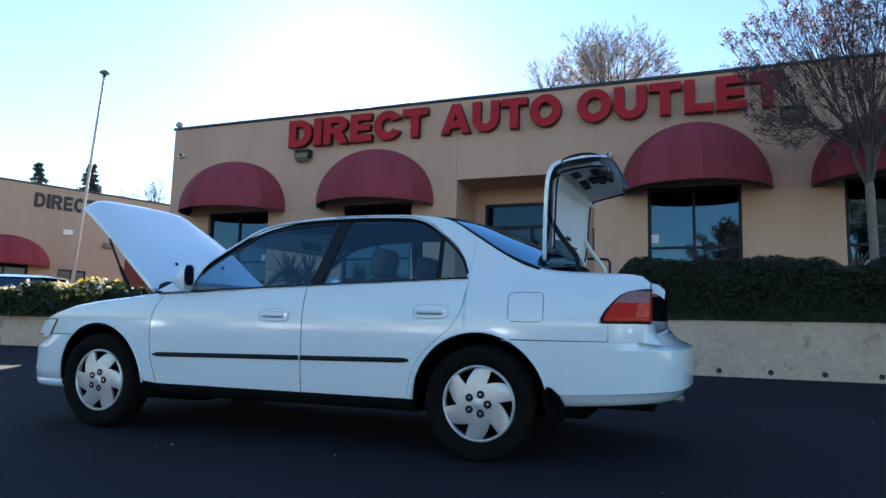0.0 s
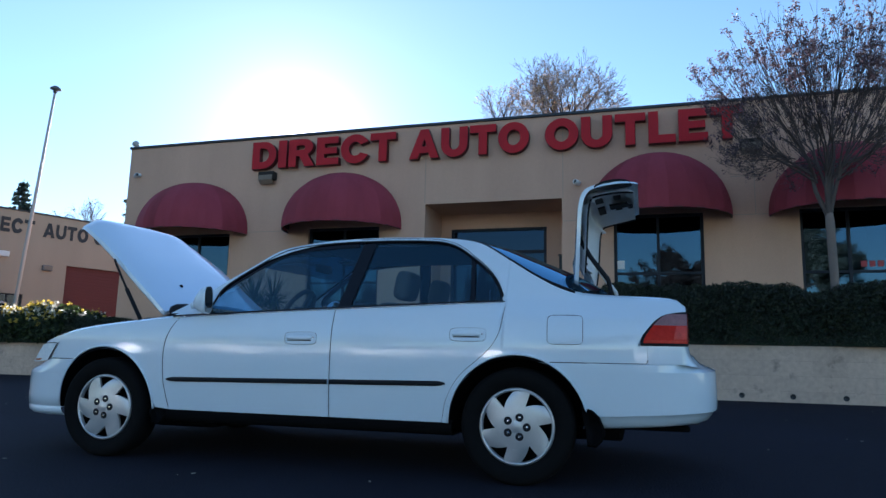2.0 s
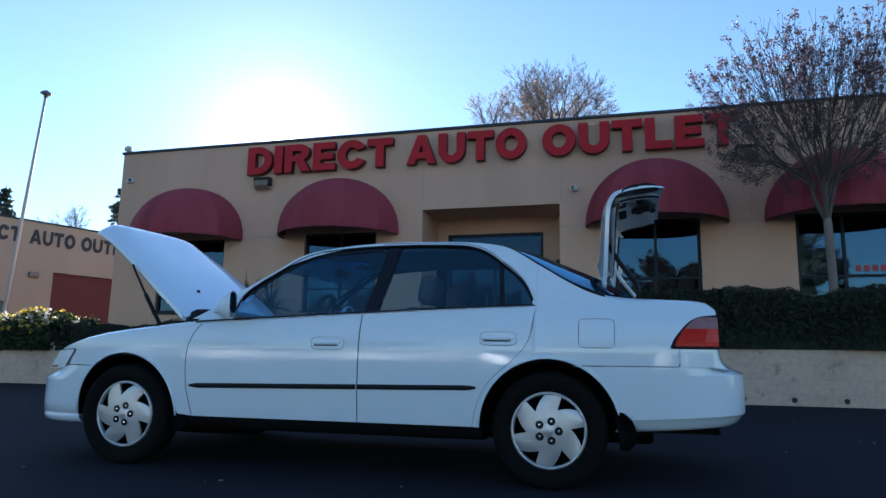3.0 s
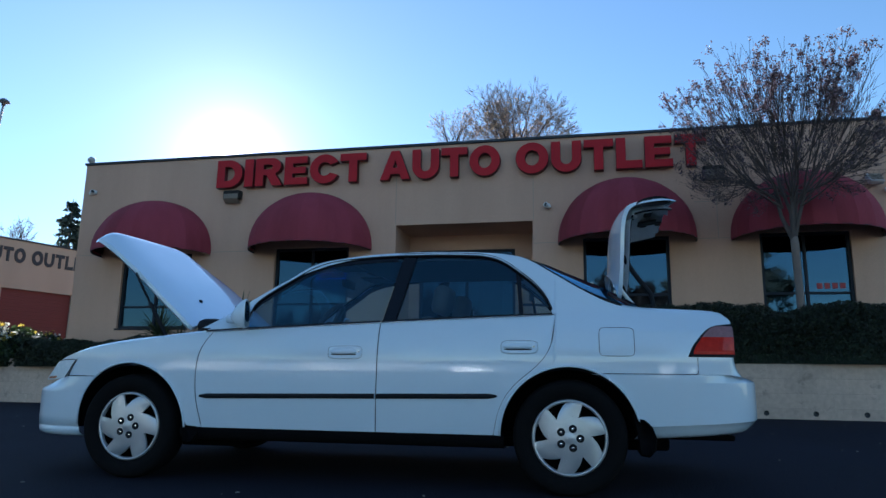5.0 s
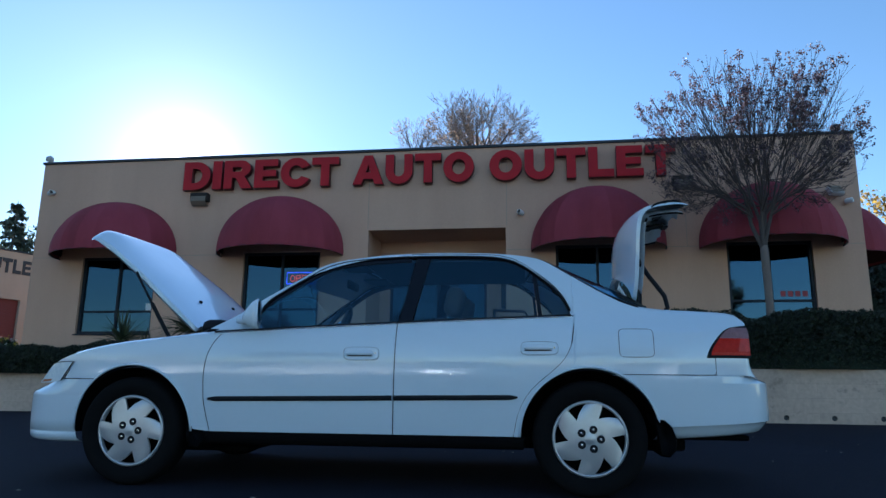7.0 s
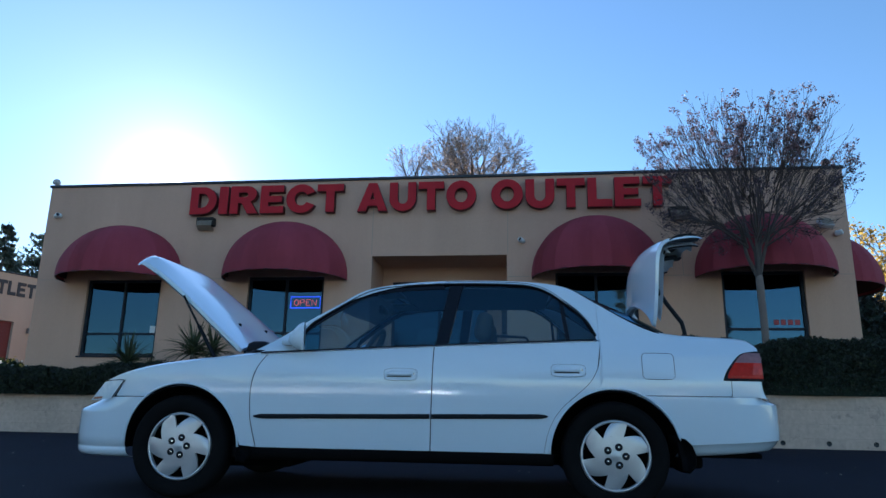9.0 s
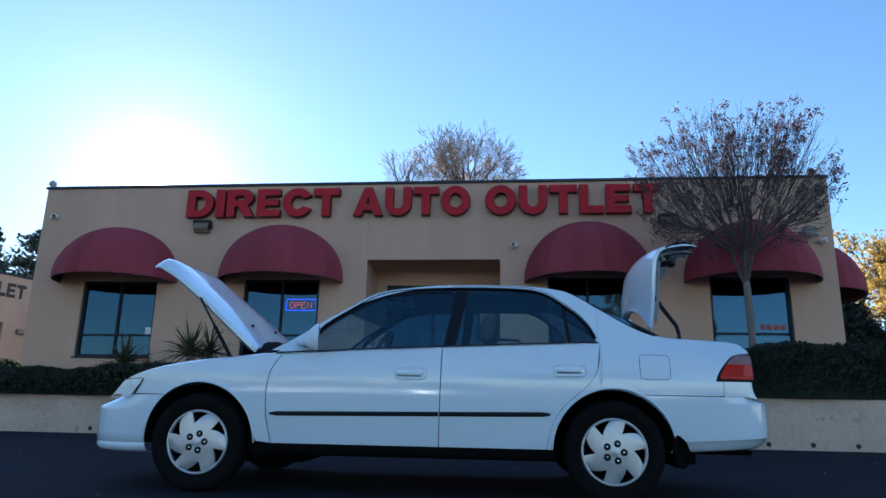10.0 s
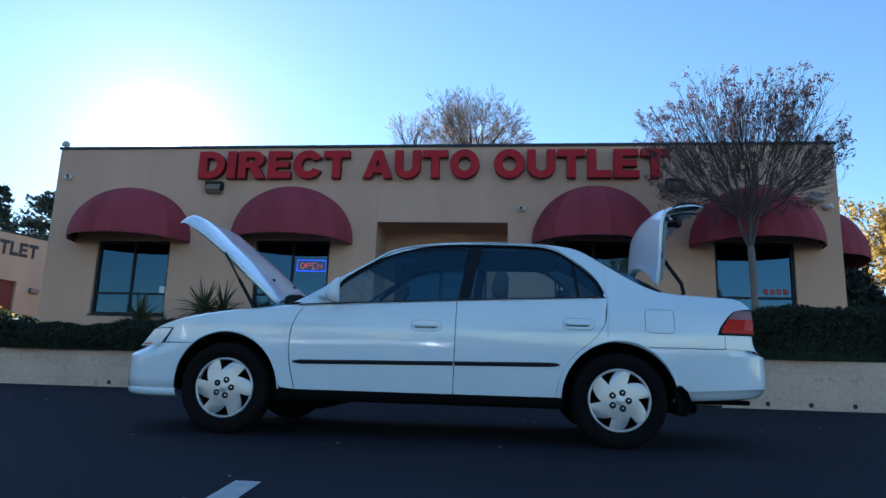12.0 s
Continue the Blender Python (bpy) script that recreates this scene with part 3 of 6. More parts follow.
bullet_camera(-9.46, 4.81, 55)
bullet_camera(0.66, 4.10, -35)
bullet_camera(6.62, 4.16, 50)
for x, mt, lab in ((LEFT_X + 0.03, M_POLE, "pale grey dome lamp on the parapet corner"), (6.6, M_BLACK, "dark floodlight on the parapet")):
    fl = thing("corner_light", lab, "outdoor light", m=pose(x, FRONT + 0.08, TOP + 0.056))
    bm = bmesh.new()
    lathe(bm, [(0.0, 0.0), (0.03, 0.0), (0.03, 0.05), (0.075, 0.06), (0.085, 0.10), (0.07, 0.15), (0.03, 0.18), (0.0, 0.185)], 16, axis="z")
    part("head", bm, mt, fl, smooth=True)

# things in the windows
op = thing("neon_open_sign", "lit open sign with red letters in a blue neon border", "neon sign", m=pose(-3.76, FRONT + 0.10, 2.76))
box_w, box_h = 0.31, 0.115
part("border", tubed([(-box_w, 0, 0), (box_w, 0, 0), (box_w, 0, 2 * box_h), (-box_w, 0, 2 * box_h), (-box_w, 0, 0)], 0.012), M_NEON_BLUE, op)
strokes = {"O": [(0.35 + 0.35 * math.cos(k * math.pi / 10), 0.5 + 0.5 * math.sin(k * math.pi / 10)) for k in range(21)],
           "P": [(0, 0), (0, 1), (0.45, 1), (0.66, 0.9), (0.7, 0.75), (0.66, 0.6), (0.45, 0.5), (0.04, 0.5)],
           "E": [(0.7, 1), (0, 1), (0, 0.52), (0.55, 0.5), (0, 0.48), (0, 0), (0.7, 0)],
           "N": [(0, 0), (0, 1), (0.7, 0), (0.7, 1)]}
for k, ch in enumerate("OPEN"):
    part("letter", tubed([(-0.235 + 0.125 * k + 0.13 * u, -0.004, 0.050 + 0.12 * v) for u, v in strokes[ch]], 0.0065, 6), M_NEON_RED, op, "glowing red neon letter", smooth=True)
for x, z, w, h in ((-7.03, 2.30, 0.13, 0.17), (1.43, 2.52, 0.15, 0.16)):
    tagged(part("paper_notice", boxed(x - w / 2, x + w / 2, FRONT + 0.098, FRONT + 0.101, z - h / 2, z + h / 2), M_PAPER), "white paper notice taped inside a window", "notice")
dec = thing("window_decal", "row of red vinyl bars stuck on a window", "decal")
for k in range(4):
    part("bar", boxed(5.36 + k * 0.125, 5.45 + k * 0.125, FRONT + 0.098, FRONT + 0.101, 2.42, 2.52), M_DECAL, dec)
for x in (-8.1,):
    lamp = thing("desk_lamp", "white desk lamp standing inside the office window", "lamp", m=pose(x, 9.6, 0.88))
    bm = bmesh.new()
    lathe(bm, [(0.0, 0.0), (0.12, 0.0), (0.12, 0.02), (0.02, 0.04), (0.02, 1.3), (0.0, 1.3)], 16, axis="z")
    part("stand", bm, M_WHITE_METAL, lamp, smooth=True)
    bm = bmesh.new()
    lathe(bm, [(0.22, 1.25), (0.12, 1.62)], 20, axis="z")
    part("shade", bm, M_PAPER, lamp, smooth=True)

# ---- planter wall ----
WALL_Y = 5.62
bm = bmesh.new()
box(bm, -24, 16, WALL_Y, WALL_Y + 0.22, 0.1, 0.985)
planter = tagged(part("planter_wall", bm, M_MORTAR), "low painted block retaining wall with weep holes", "wall", kind="structure")
tagged(part("planter_bed", boxed(-24, 16, WALL_Y + 0.22, FRONT, 0.3, 0.86), M_SOIL), "dark planter soil", "ground", kind="structure")
for k in range(-17, 12):
    x = 4.365 + 0.62 * k
    wh = thing("weep_hole", "dark drain hole near the foot of the block wall", "drain", "weep holes", m=pose(x, WALL_Y - 0.009, 0.325))
    bm = bmesh.new()
    lathe(bm, [(0.036, 0.002), (0.034, -0.003), (0.029, -0.003), (0.028, -0.001), (0.0, -0.001)], 12)
    part("sleeve", bm, M_BLACK, wh, smooth=True)


# ---- planting ----
def leaf_cloud(name, centres, size, material, parent=None, seed=1, long=1.8):
    """Many small bent leaves, one mesh."""
    rng = np.random.default_rng(seed)
    c = np.asarray(centres, float)
    n = len(c)
    a = rng.normal(size=(n, 3))
    a /= np.linalg.norm(a, axis=1)[:, None]
    b = np.cross(a, rng.normal(size=(n, 3)))
    b /= np.linalg.norm(b, axis=1)[:, None]
    nrm = np.cross(a, b)
    s = size * rng.uniform(0.6, 1.3, (n, 1))
    v = np.stack([c - a * s * long / 2, c + b * s * 0.5 + nrm * s * 0.15, c + a * s * long / 2, c - b * s * 0.5 + nrm * s * 0.15], 1).reshape(-1, 3)
    me = bpy.data.meshes.new(name)
    me.from_pydata(v.tolist(), [], [(4 * i, 4 * i + 1, 4 * i + 2, 4 * i + 3) for i in range(n)])
    me.materials.append(material)
    ob = new(name, me)
    if parent:
        ob.parent = parent
    return ob


def hedge(name, label, x0, x1, top, yf, yb, foot, material, count, seed, size=0.035, flower=0.0, long=1.8, uneven=1.0):
    """A clipped, lumpy hedge: a core coloured dark for inner shade, under a thick coat of leaves."""
    h = thing(name, label, "hedge")

    def skin(x, a, k=1.0):
        # a from 0 (front foot) over the top to 1 (back foot)
        t = math.pi * a
        yc, ry = (yf + yb) / 2, (yb - yf) / 2
        ex = 0.55
        cy, sz = -math.cos(t), math.sin(t)
        y = yc + ry * math.copysign(abs(cy) ** ex, cy) * k
        z = foot + (top(x) - foot) * abs(sz) ** ex * k
        lump = 0.30 * noise.noise(Vector((x * 0.9, y * 0.9, z * 0.9))) + 0.17 * noise.noise(Vector((x * 2.2, y * 2.2, z * 2.2))) + 0.11 * noise.noise(Vector((x * 4.6, y * 4.6, z * 4.6))) + 0.05 * noise.noise(Vector((x * 7, y * 7, z * 7)))
        end = min(1.0, (x - x0) / 0.5, (x1 - x) / 0.5)
        end = max(0.05, end) ** 0.5
        return Vector((x, yc + (y - yc) * (1 + lump * 0.45) * end, foot + (z - foot) * (1 + lump * uneven) * end))
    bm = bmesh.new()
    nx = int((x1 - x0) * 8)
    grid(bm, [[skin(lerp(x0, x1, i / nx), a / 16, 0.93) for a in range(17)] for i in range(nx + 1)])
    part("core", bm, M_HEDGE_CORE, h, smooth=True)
    rng = random.Random(seed)
    pts = []
    for _ in range(count):
        x = rng.uniform(x0, x1)
        a = rng.random() ** 1.25
        pts.append(skin(x, a, rng.uniform(0.93, 1.04)))
    leaf_cloud("foliage", pts, size, material, h, seed, long)
    if flower:
        fp, wp = [], []
        for _ in range(int(flower)):
            q = skin(rng.uniform(x0, x1), rng.triangular(0.10, 0.7, 0.33), rng.uniform(0.98, 1.10))
            if noise.noise(q * 1.7) > -0.12:
                bunch = wp if (q.z > 1.25 or rng.random() < 0.25) and rng.random() < 0.42 else fp
                for _ in range(5):
                    bunch.append(q + Vector((rng.gauss(0, 0.022), rng.gauss(0, 0.022), rng.gauss(0, 0.022))))
        leaf_cloud("blossom", fp, 0.060, M_FLOWER, h, seed + 5, 1.0)
        leaf_cloud("blossom", wp, 0.055, M_FLOWER_WHITE, h, seed + 6, 1.0)
    return h


def juniper_top(x):
    return 1.795 + 0.05 * math.exp(-((x - 3.4) / 0.55) ** 2) - 0.12 * math.exp(-((x - 4.2) / 0.24) ** 2) + 0.05 * max(0.0, min(1.0, (x - 4.4) / 1.6))


hedge("juniper_hedge", "dense dark green juniper hedge spilling over a block wall", 0.85, 15.5, juniper_top, 5.52, 7.0, 0.99, M_HEDGE, 130000, 3, size=0.019, long=3.0, uneven=0.45)
hedge("low_hedge", "dark green clipped hedge above a block wall", -8.6, -2.7, lambda x: 1.30 + 0.05 * math.sin(x * 2.1), 5.46, 6.7, 0.85, M_HEDGE, 60000, 4, size=0.024, long=2.6)
hedge("dark_shrubbery", "tall dark green shrubbery beside the building", 7.7, 17.0, lambda x: 3.5 + 0.25 * math.sin(x * 1.7), 11.5, 14.0, 0.1, M_SHADE_SHRUB, 34000, 8, size=0.06)
hedge("flowering_hedge", "sunlit hedge dotted with pale yellow blossom", -20.0, -8.05, lambda x: 1.41 + 0.06 * math.sin(x * 1.1), 5.46, 7.2, 0.84, M_SHRUB, 28000, 5, size=0.05, flower=1700)


def yucca(x, y, z, n, length, seed, stem=0.8):
    yu = thing("yucca", "spiky sword-leaved yucca in the planter", "plant", "yuccas", m=pose(x, y, z))
    part("stem", tubed([(0, 0, 0), (0.02, 0, stem * 0.5), (0, 0.02, stem)], [0.05, 0.045, 0.04]), M_BARK, yu)
    rng = random.Random(seed)
    bm = bmesh.new()
    for _ in range(n):
        az, el = rng.uniform(0, 2 * math.pi), rng.uniform(-0.25, 1.4)
        ln = length * rng.uniform(0.7, 1.1)
        d = Vector((math.cos(az) * math.cos(el), math.sin(az) * math.cos(el), math.sin(el)))
        side = d.cross(Vector((0, 0, 1))).normalized()
        base = Vector((0, 0, stem + rng.uniform(-0.12, 0.02)))
        rows = []
        for k in range(5):
            t = k / 4
            p = base + d * ln * t + Vector((0, 0, -0.36 * ln * t * t * math.cos(el)))
            w = 0.025 * (1 - t) ** 0.7 + 0.001
            rows.append([p - side * w, p + Vector((0, 0, -w * 0.5)), p + side * w])
        grid(bm, rows)
    part("leaves", bm, M_PALM, yu)


yucca(-6.74, 7.3, 0.85, 80, 0.72, 1, 0.70)
yucca(-5.40, 7.2, 0.85, 90, 0.72, 2, 0.92)
yucca(-5.15, 7.5, 0.85, 80, 0.66, 3, 0.95)
yucca(-6.35, 7.4, 0.85, 50, 0.55, 4, 0.45)


def grow(bm_limb, bm_twig, tips, p, d, length, r, level, rng, spread, rise, kids, keep, floor=0.003):
    """Branches that split and thin out; the tips carry the leaves."""
    pts, radii = [p.copy()], [r]
    n = 4
    q, dd = p.copy(), d.copy()
    for k in range(n):
        dd = (dd + Vector((rng.gauss(0, 0.10), rng.gauss(0, 0.10), rng.gauss(0, 0.06) + rise))).normalized()
        q = q + dd * (length / n)
        pts.append(q.copy())
        radii.append(r * (1 - 0.45 * (k + 1) / n))
    tube(bm_limb if r > 0.018 else bm_twig, pts, [max(v, floor) for v in radii], 7 if r > 0.03 else (4 if r > 0.008 else 3), cap=False)
    if level == 0:
        tips.append((q, dd))
        tips.append((pts[2], dd))
        return
    for k in range(kids):
        t = rng.uniform(0.45, 1.0) if k else 1.0
        i = min(n - 1, int(t * n))
        base = pts[i].lerp(pts[i + 1], t * n - i) if t < 1 else q
        axis = dd.orthogonal().normalized()
        axis = Matrix.Rotation(rng.uniform(0, 2 * math.pi), 3, dd) @ axis
        ang = rng.uniform(0.35, 1.0) * spread * (0.45 if k == 0 else 1.0)
        nd = Matrix.Rotation(ang, 3, axis) @ dd
        grow(bm_limb, bm_twig, tips, base, nd, length * rng.uniform(0.62, 0.9) * keep, radii[-1] * rng.uniform(0.6, 0.8), level - 1, rng, spread, rise, kids, keep, floor)


M_LIMB = surface("brown_limb_bark", (0.085, 0.066, 0.056), 0.9, var=0.25, scale=6, fine=60, bump=0.5)


def bare_tree(name, label, x, y, z, trunk, r, limbs, first, level, spread, rise, kids, keep, seed, leaf, leaves, leaf_size, open_angle=0.65, lean=(0, 0), fan=0.0, heart=0.0, wood=None):
    tr = thing(name, label, "tree", m=pose(x, y, z))
    rng = random.Random(seed)
    b_twig, tips = bmesh.new(), []
    top = Vector((lean[0], lean[1], trunk))
    part("trunk", tubed([(0, 0, 0), (lean[0] * 0.1, 0, trunk * 0.1), (lean[0] * 0.4 + 0.01, 0.01, trunk * 0.5), top * 0.9, top], [r * 1.35, r * 1.05, r * 0.92, r * 0.9, r * 1.05], 12), M_BARK, tr, smooth=True)
    for k in range(limbs):
        az = 2 * math.pi * (k + rng.uniform(-0.25, 0.25)) / limbs
        an = open_angle * rng.uniform(0.35, 1.2)
        d = Vector((math.cos(az) * math.sin(an), math.sin(az) * math.sin(an), math.cos(an)))
        b_limb = bmesh.new()
        grow(b_limb, b_twig, tips, top - Vector((0, 0, 0.08 * rng.random())), d, first * rng.uniform(0.85, 1.12) * (1 - fan * an / open_angle), r * (0.40 if limbs > 12 else 0.52), level, rng, spread, rise, kids, keep, leaf_size * 0.13)
        part("limb", b_limb, M_LIMB, tr, smooth=True)
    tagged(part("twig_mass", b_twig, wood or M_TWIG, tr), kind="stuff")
    pts = []
    for _ in range(leaves):
        q, dd = rng.choice(tips)
        if noise.noise(q * 1.1 + Vector((seed, 0, 0))) < -0.25:
            continue
        if heart and rng.random() > math.exp(-((q - top).length / heart - 0.4) ** 2):
            continue
        pts.append(q + Vector((rng.gauss(0, 0.045), rng.gauss(0, 0.045), rng.gauss(0, 0.045))) * (leaf_size / 0.03))
    leaf_cloud("crown", pts, leaf_size, leaf, tr, seed)
    return tr


def dome_tree(name, label, x, y, z, trunk, r, seed, leaf, leaves, leaf_size):
    """A vase-shaped tree: stems that part again and again, out to a rounded, ragged dome."""
    tr = thing(name, label, "tree", m=pose(x, y, z))
    rng = random.Random(seed)
    reach = spline([(0.0, 2.74), (28.0, 2.60), (42.0, 2.34), (50.0, 2.02), (62.0, 1.62), (80.0, 1.30)])
    fork = Vector((-0.01, 0, trunk))
    part("trunk", tubed([(0, 0, 0), (0.005, 0, trunk * 0.12), (0.015, 0.01, trunk * 0.5), (0.0, 0.0, trunk * 0.90), fork + Vector((0, 0, 0.05))], [r * 1.4, r * 1.1, r * 0.95, r * 0.98, r * 0.72], 12), M_BARK, tr, smooth=True)

    def heading(th, az):
        th = radians(th)
        return Vector((math.sin(th) * math.cos(az), math.sin(th) * math.sin(az), math.cos(th)))

    def ring(count, top, share, jag):
        """Points spread evenly over the dome at a share of its reach."""
        out = []
        for k in range(count):
            th = top * math.sqrt((k + 0.5) / count) * rng.uniform(0.88, 1.1)
            d = heading(th, 2.39996 * k + rng.uniform(-0.3, 0.3))
            out.append((d, fork + d * reach(th) * share * rng.uniform(1 - jag, 1 + jag)))
        return out

    def limb(bm, a, b, r0, r1, sides, bend):
        mid = a.lerp(b, 0.5) + Vector((rng.gauss(0, bend), rng.gauss(0, bend), -abs(rng.gauss(0, bend)) * 0.6))
        tube(bm, [a, mid, b], [r0, (r0 + r1) / 2, r1], sides, cap=False)

    def nearest(d, others):
        return max(range(len(others)), key=lambda k: d.dot(others[k][0]))
    stems, boughs, sprays = ring(6, 24, 0.26, 0.12), ring(34, 50, 0.48, 0.10), ring(190, 58, 0.70, 0.12)
    twig = bmesh.new()
    roots, feet = [], []
    for k, (d, p) in enumerate(stems):
        bm = bmesh.new()
        limb(bm, fork - Vector((0, 0, 0.16)), p, r * 0.66, r * 0.34, 8, 0.02)
        part("limb", bm, M_LIMB, tr, smooth=True)
    for d, p in boughs:
        k = nearest(d, stems)
        bm = bmesh.new()
        limb(bm, fork.lerp(stems[k][1], rng.uniform(0.55, 0.98)), p, r * 0.28, r * 0.15, 6, 0.03)
        roots.append(stems[k][1])
        part("branch", bm, M_TWIG, tr, smooth=True)
    for d, p in sprays:
        k = nearest(d, boughs)
        limb(twig, roots[k].lerp(boughs[k][1], rng.uniform(0.5, 1.0)), p, r * 0.13, r * 0.06, 4, 0.03)
        feet.append(boughs[k][1])
    ends, low = [], []
    for n in range(2000):
        th = 63 * math.sqrt(rng.random())
        d = heading(th, rng.uniform(0, 2 * math.pi))
        if noise.noise(d * 4.2 + Vector((3.1, 0, 0))) < -0.12 or (th > 45 and rng.random() < 0.62):
            continue
        p = fork + d * reach(th) * (1 + (0.20 * max(0.0, -d.x) if 30 < th < 45 else 0.0)) * rng.uniform(0.60, 1.0) ** 0.8 * (1 + 0.12 * noise.noise(d * 3.0))
        k = nearest(d, sprays)
        limb(twig, feet[k].lerp(sprays[k][1], rng.uniform(0.45, 1.0)), p, 0.0040, 0.0026, 3, 0.03)
        for _ in range(2):
            q = p + (d * 0.5 + Vector((rng.gauss(0, 0.5), rng.gauss(0, 0.5), rng.gauss(0.45, 0.4)))).normalized() * rng.uniform(0.07, 0.20)
            tube(twig, [p.lerp(sprays[k][1], 0.12), q], [0.0026, 0.0022], 3, cap=False)
            (low if th > 54 else ends).append(q)
    tagged(part("twig_mass", twig, M_TWIG, tr), kind="stuff")
    pts = []
    while len(pts) < leaves:
        q = rng.choice(low if rng.random() < 0.07 else ends)
        if noise.noise(q * 1.6) < -0.15:
            continue
        for _ in range(3):
            pts.append(q + Vector((rng.gauss(0, 0.025), rng.gauss(0, 0.025), rng.gauss(0, 0.03))))
    leaf_cloud("crown", pts, leaf_size, leaf, tr, seed)
    return tr


dome_tree("crape_myrtle", "vase-shaped crape myrtle with sparse rusty autumn leaves", 4.42, 6.15, 0.86, 2.10, 0.058, 19, M_LEAF_RUST, 19000, 0.021)
bare_tree("background_tree", "half-bare deciduous tree with tan leaves rising behind the roof", -1.8, 25.0, 0.2, 9.85, 0.24, 20, 1.47, 5, 0.85, 0.03, 3, 0.88, 43, M_LEAF_TAN, 26000, 0.05, 1.0, heart=1.5, wood=M_SUNLIT_TWIG)
bare_tree("background_tree", "thin bare tree top beside a larger one behind the roof", -4.6, 25.6, 0.2, 10.9, 0.12, 8, 0.95, 4, 0.75, 0.05, 3, 0.88, 47, M_LEAF_TAN, 900, 0.04, 0.9, wood=M_SUNLIT_TWIG)
bare_tree("golden_tree", "sunlit tree with golden autumn foliage beyond the building", 12.9, 17.5, 0.2, 2.6, 0.16, 7, 1.5, 4, 0.8, -0.02, 4, 0.85, 31, M_LEAF_GOLD, 32000, 0.075, 0.8)
bare_tree("far_bare_tree", "small bare tree far behind the neighbouring roof", -40.0, 38.0, 0.2, 8.0, 0.16, 6, 1.6, 4, 0.7, 0.02, 3, 0.85, 41, M_LEAF_RUST, 400, 0.08, 0.7)


def conifer(x, y, h, r, seed, label, drop=0.25, start=0.12, n=2600, power=0.8):
    co = thing("conifer", label, "tree", "far conifers", m=pose(x, y, 0.2))
    part("trunk", tubed([(0, 0, 0), (0, 0, h * 0.5), (0, 0, h)], [r * 0.09, r * 0.06, 0.02], 8), M_BARK, co)
    rng = random.Random(seed)
    bm, pts = bmesh.new(), []
    layers = int(h * 2.2)
    for i in range(layers):
        t = start + (1 - start) * i / layers
        ln = r * (1 - t) ** power * rng.uniform(0.7, 1.15) + 0.15
        for k in range(7):
            az = rng.uniform(0, 2 * math.pi)
            d = Vector((math.cos(az), math.sin(az), -drop * rng.uniform(0.2, 1.4)))
            p = Vector((0, 0, t * h))
            tube(bm, [p, p + d * ln * 0.6, p + d * ln + Vector((0, 0, ln * 0.08))], [0.05, 0.03, 0.01], 3, cap=False)
            for _ in range(max(3, int(n / layers / 7))):
                s = rng.uniform(0.25, 1.0)
                pts.append(p + d * ln * s + Vector((rng.gauss(0, 0.12), rng.gauss(0, 0.12), rng.gauss(0, 0.10))) * (0.5 + ln * 0.25))
    part("branches", bm, M_TWIG, co)
    leaf_cloud("needles", pts, 0.20, M_NEEDLE, co, seed, 2.2)


conifer(-49.0, 40.0, 14.9, 3.4, 1, "dark slender conifer far behind the roofs", n=4200)
conifer(-55.6, 40.0, 15.4, 3.2, 2, "dark slender conifer far behind the roofs", n=4200)
conifer(-37.2, 40.0, 14.2, 3.2, 3, "dark slender conifer far behind the roofs", n=4200)
conifer(-35.2, 44.0, 14.6, 5.6, 4, "broad dark cedar with layered branches beyond the roofs", drop=0.05, start=0.45, n=6500, power=0.35)

# ---- neighbouring building ----
NB = pose(-20.067, 15.217, 0, 0, 0, 69.0)
nb_x0, nb_x1, nb_top = -18.0, 7.6, 5.77


def nb(ob):
    ob.matrix_world = NB @ ob.matrix_world
    return ob


bm = bmesh.new()
holed_wall(bm, nb_x0, nb_x1, 0.1, nb_top, 0.0, 0.25, [(1.42, 4.06, 0.3, 3.98), (-1.0, 0.0, 1.8, 2.75), (-3.5, -2.0, 0.9, 2.85)])
nb(tagged(part("neighbour_front_wall", bm, M_STUCCO_OLD), "beige stucco wall of the neighbouring building", "wall", kind="structure"))
nb(tagged(part("neighbour_body_wall", boxed(nb_x0, nb_x1, 2.2, 12.0, 0.1, nb_top - 0.02), M_STUCCO_OLD), "plain rear of the neighbouring building", "wall", kind="structure"))
nb(tagged(part("neighbour_side_wall", boxed(nb_x1 - 0.25, nb_x1, 0.25, 2.2, 0.1, nb_top), M_STUCCO_OLD), "beige stucco end wall", "wall", kind="structure"))
nb(tagged(part("neighbour_roof", boxed(nb_x0, nb_x1 - 0.25, 0.25, 2.2, 5.2, 5.3), M_CAP), "flat roof of the neighbouring building", "roof", kind="structure"))
nb(tagged(part("neighbour_coping", boxed(nb_x0, nb_x1 + 0.03, -0.04, 0.3, nb_top, nb_top + 0.06, bevel=0.008), M_CAP), "thin dark coping on the neighbouring parapet", "trim", kind="structure"))
shutter = nb(thing("door_2", "closed brick-red roll-up shutter door", "door", kind="structure"))
for k in range(28):
    z = 0.3 + k * 0.1314
    part("slat", boxed(1.42, 4.06, 0.14, 0.17, z + 0.001, z + 0.1304, bevel=0.003), M_RED_DOOR, shutter)
w = nb(thing("window_5", "small dark framed window in beige stucco", "window", kind="structure"))
for d in ((-1.0, -0.95, 1.8, 2.75), (-0.05, 0.0, 1.8, 2.75), (-0.95, -0.05, 1.8, 1.85), (-0.95, -0.05, 2.70, 2.75), (-0.525, -0.475, 1.85, 2.70)):
    part("window_frame", boxed(d[0], d[1], 0.06, 0.13, d[2], d[3]), M_BRONZE, w)
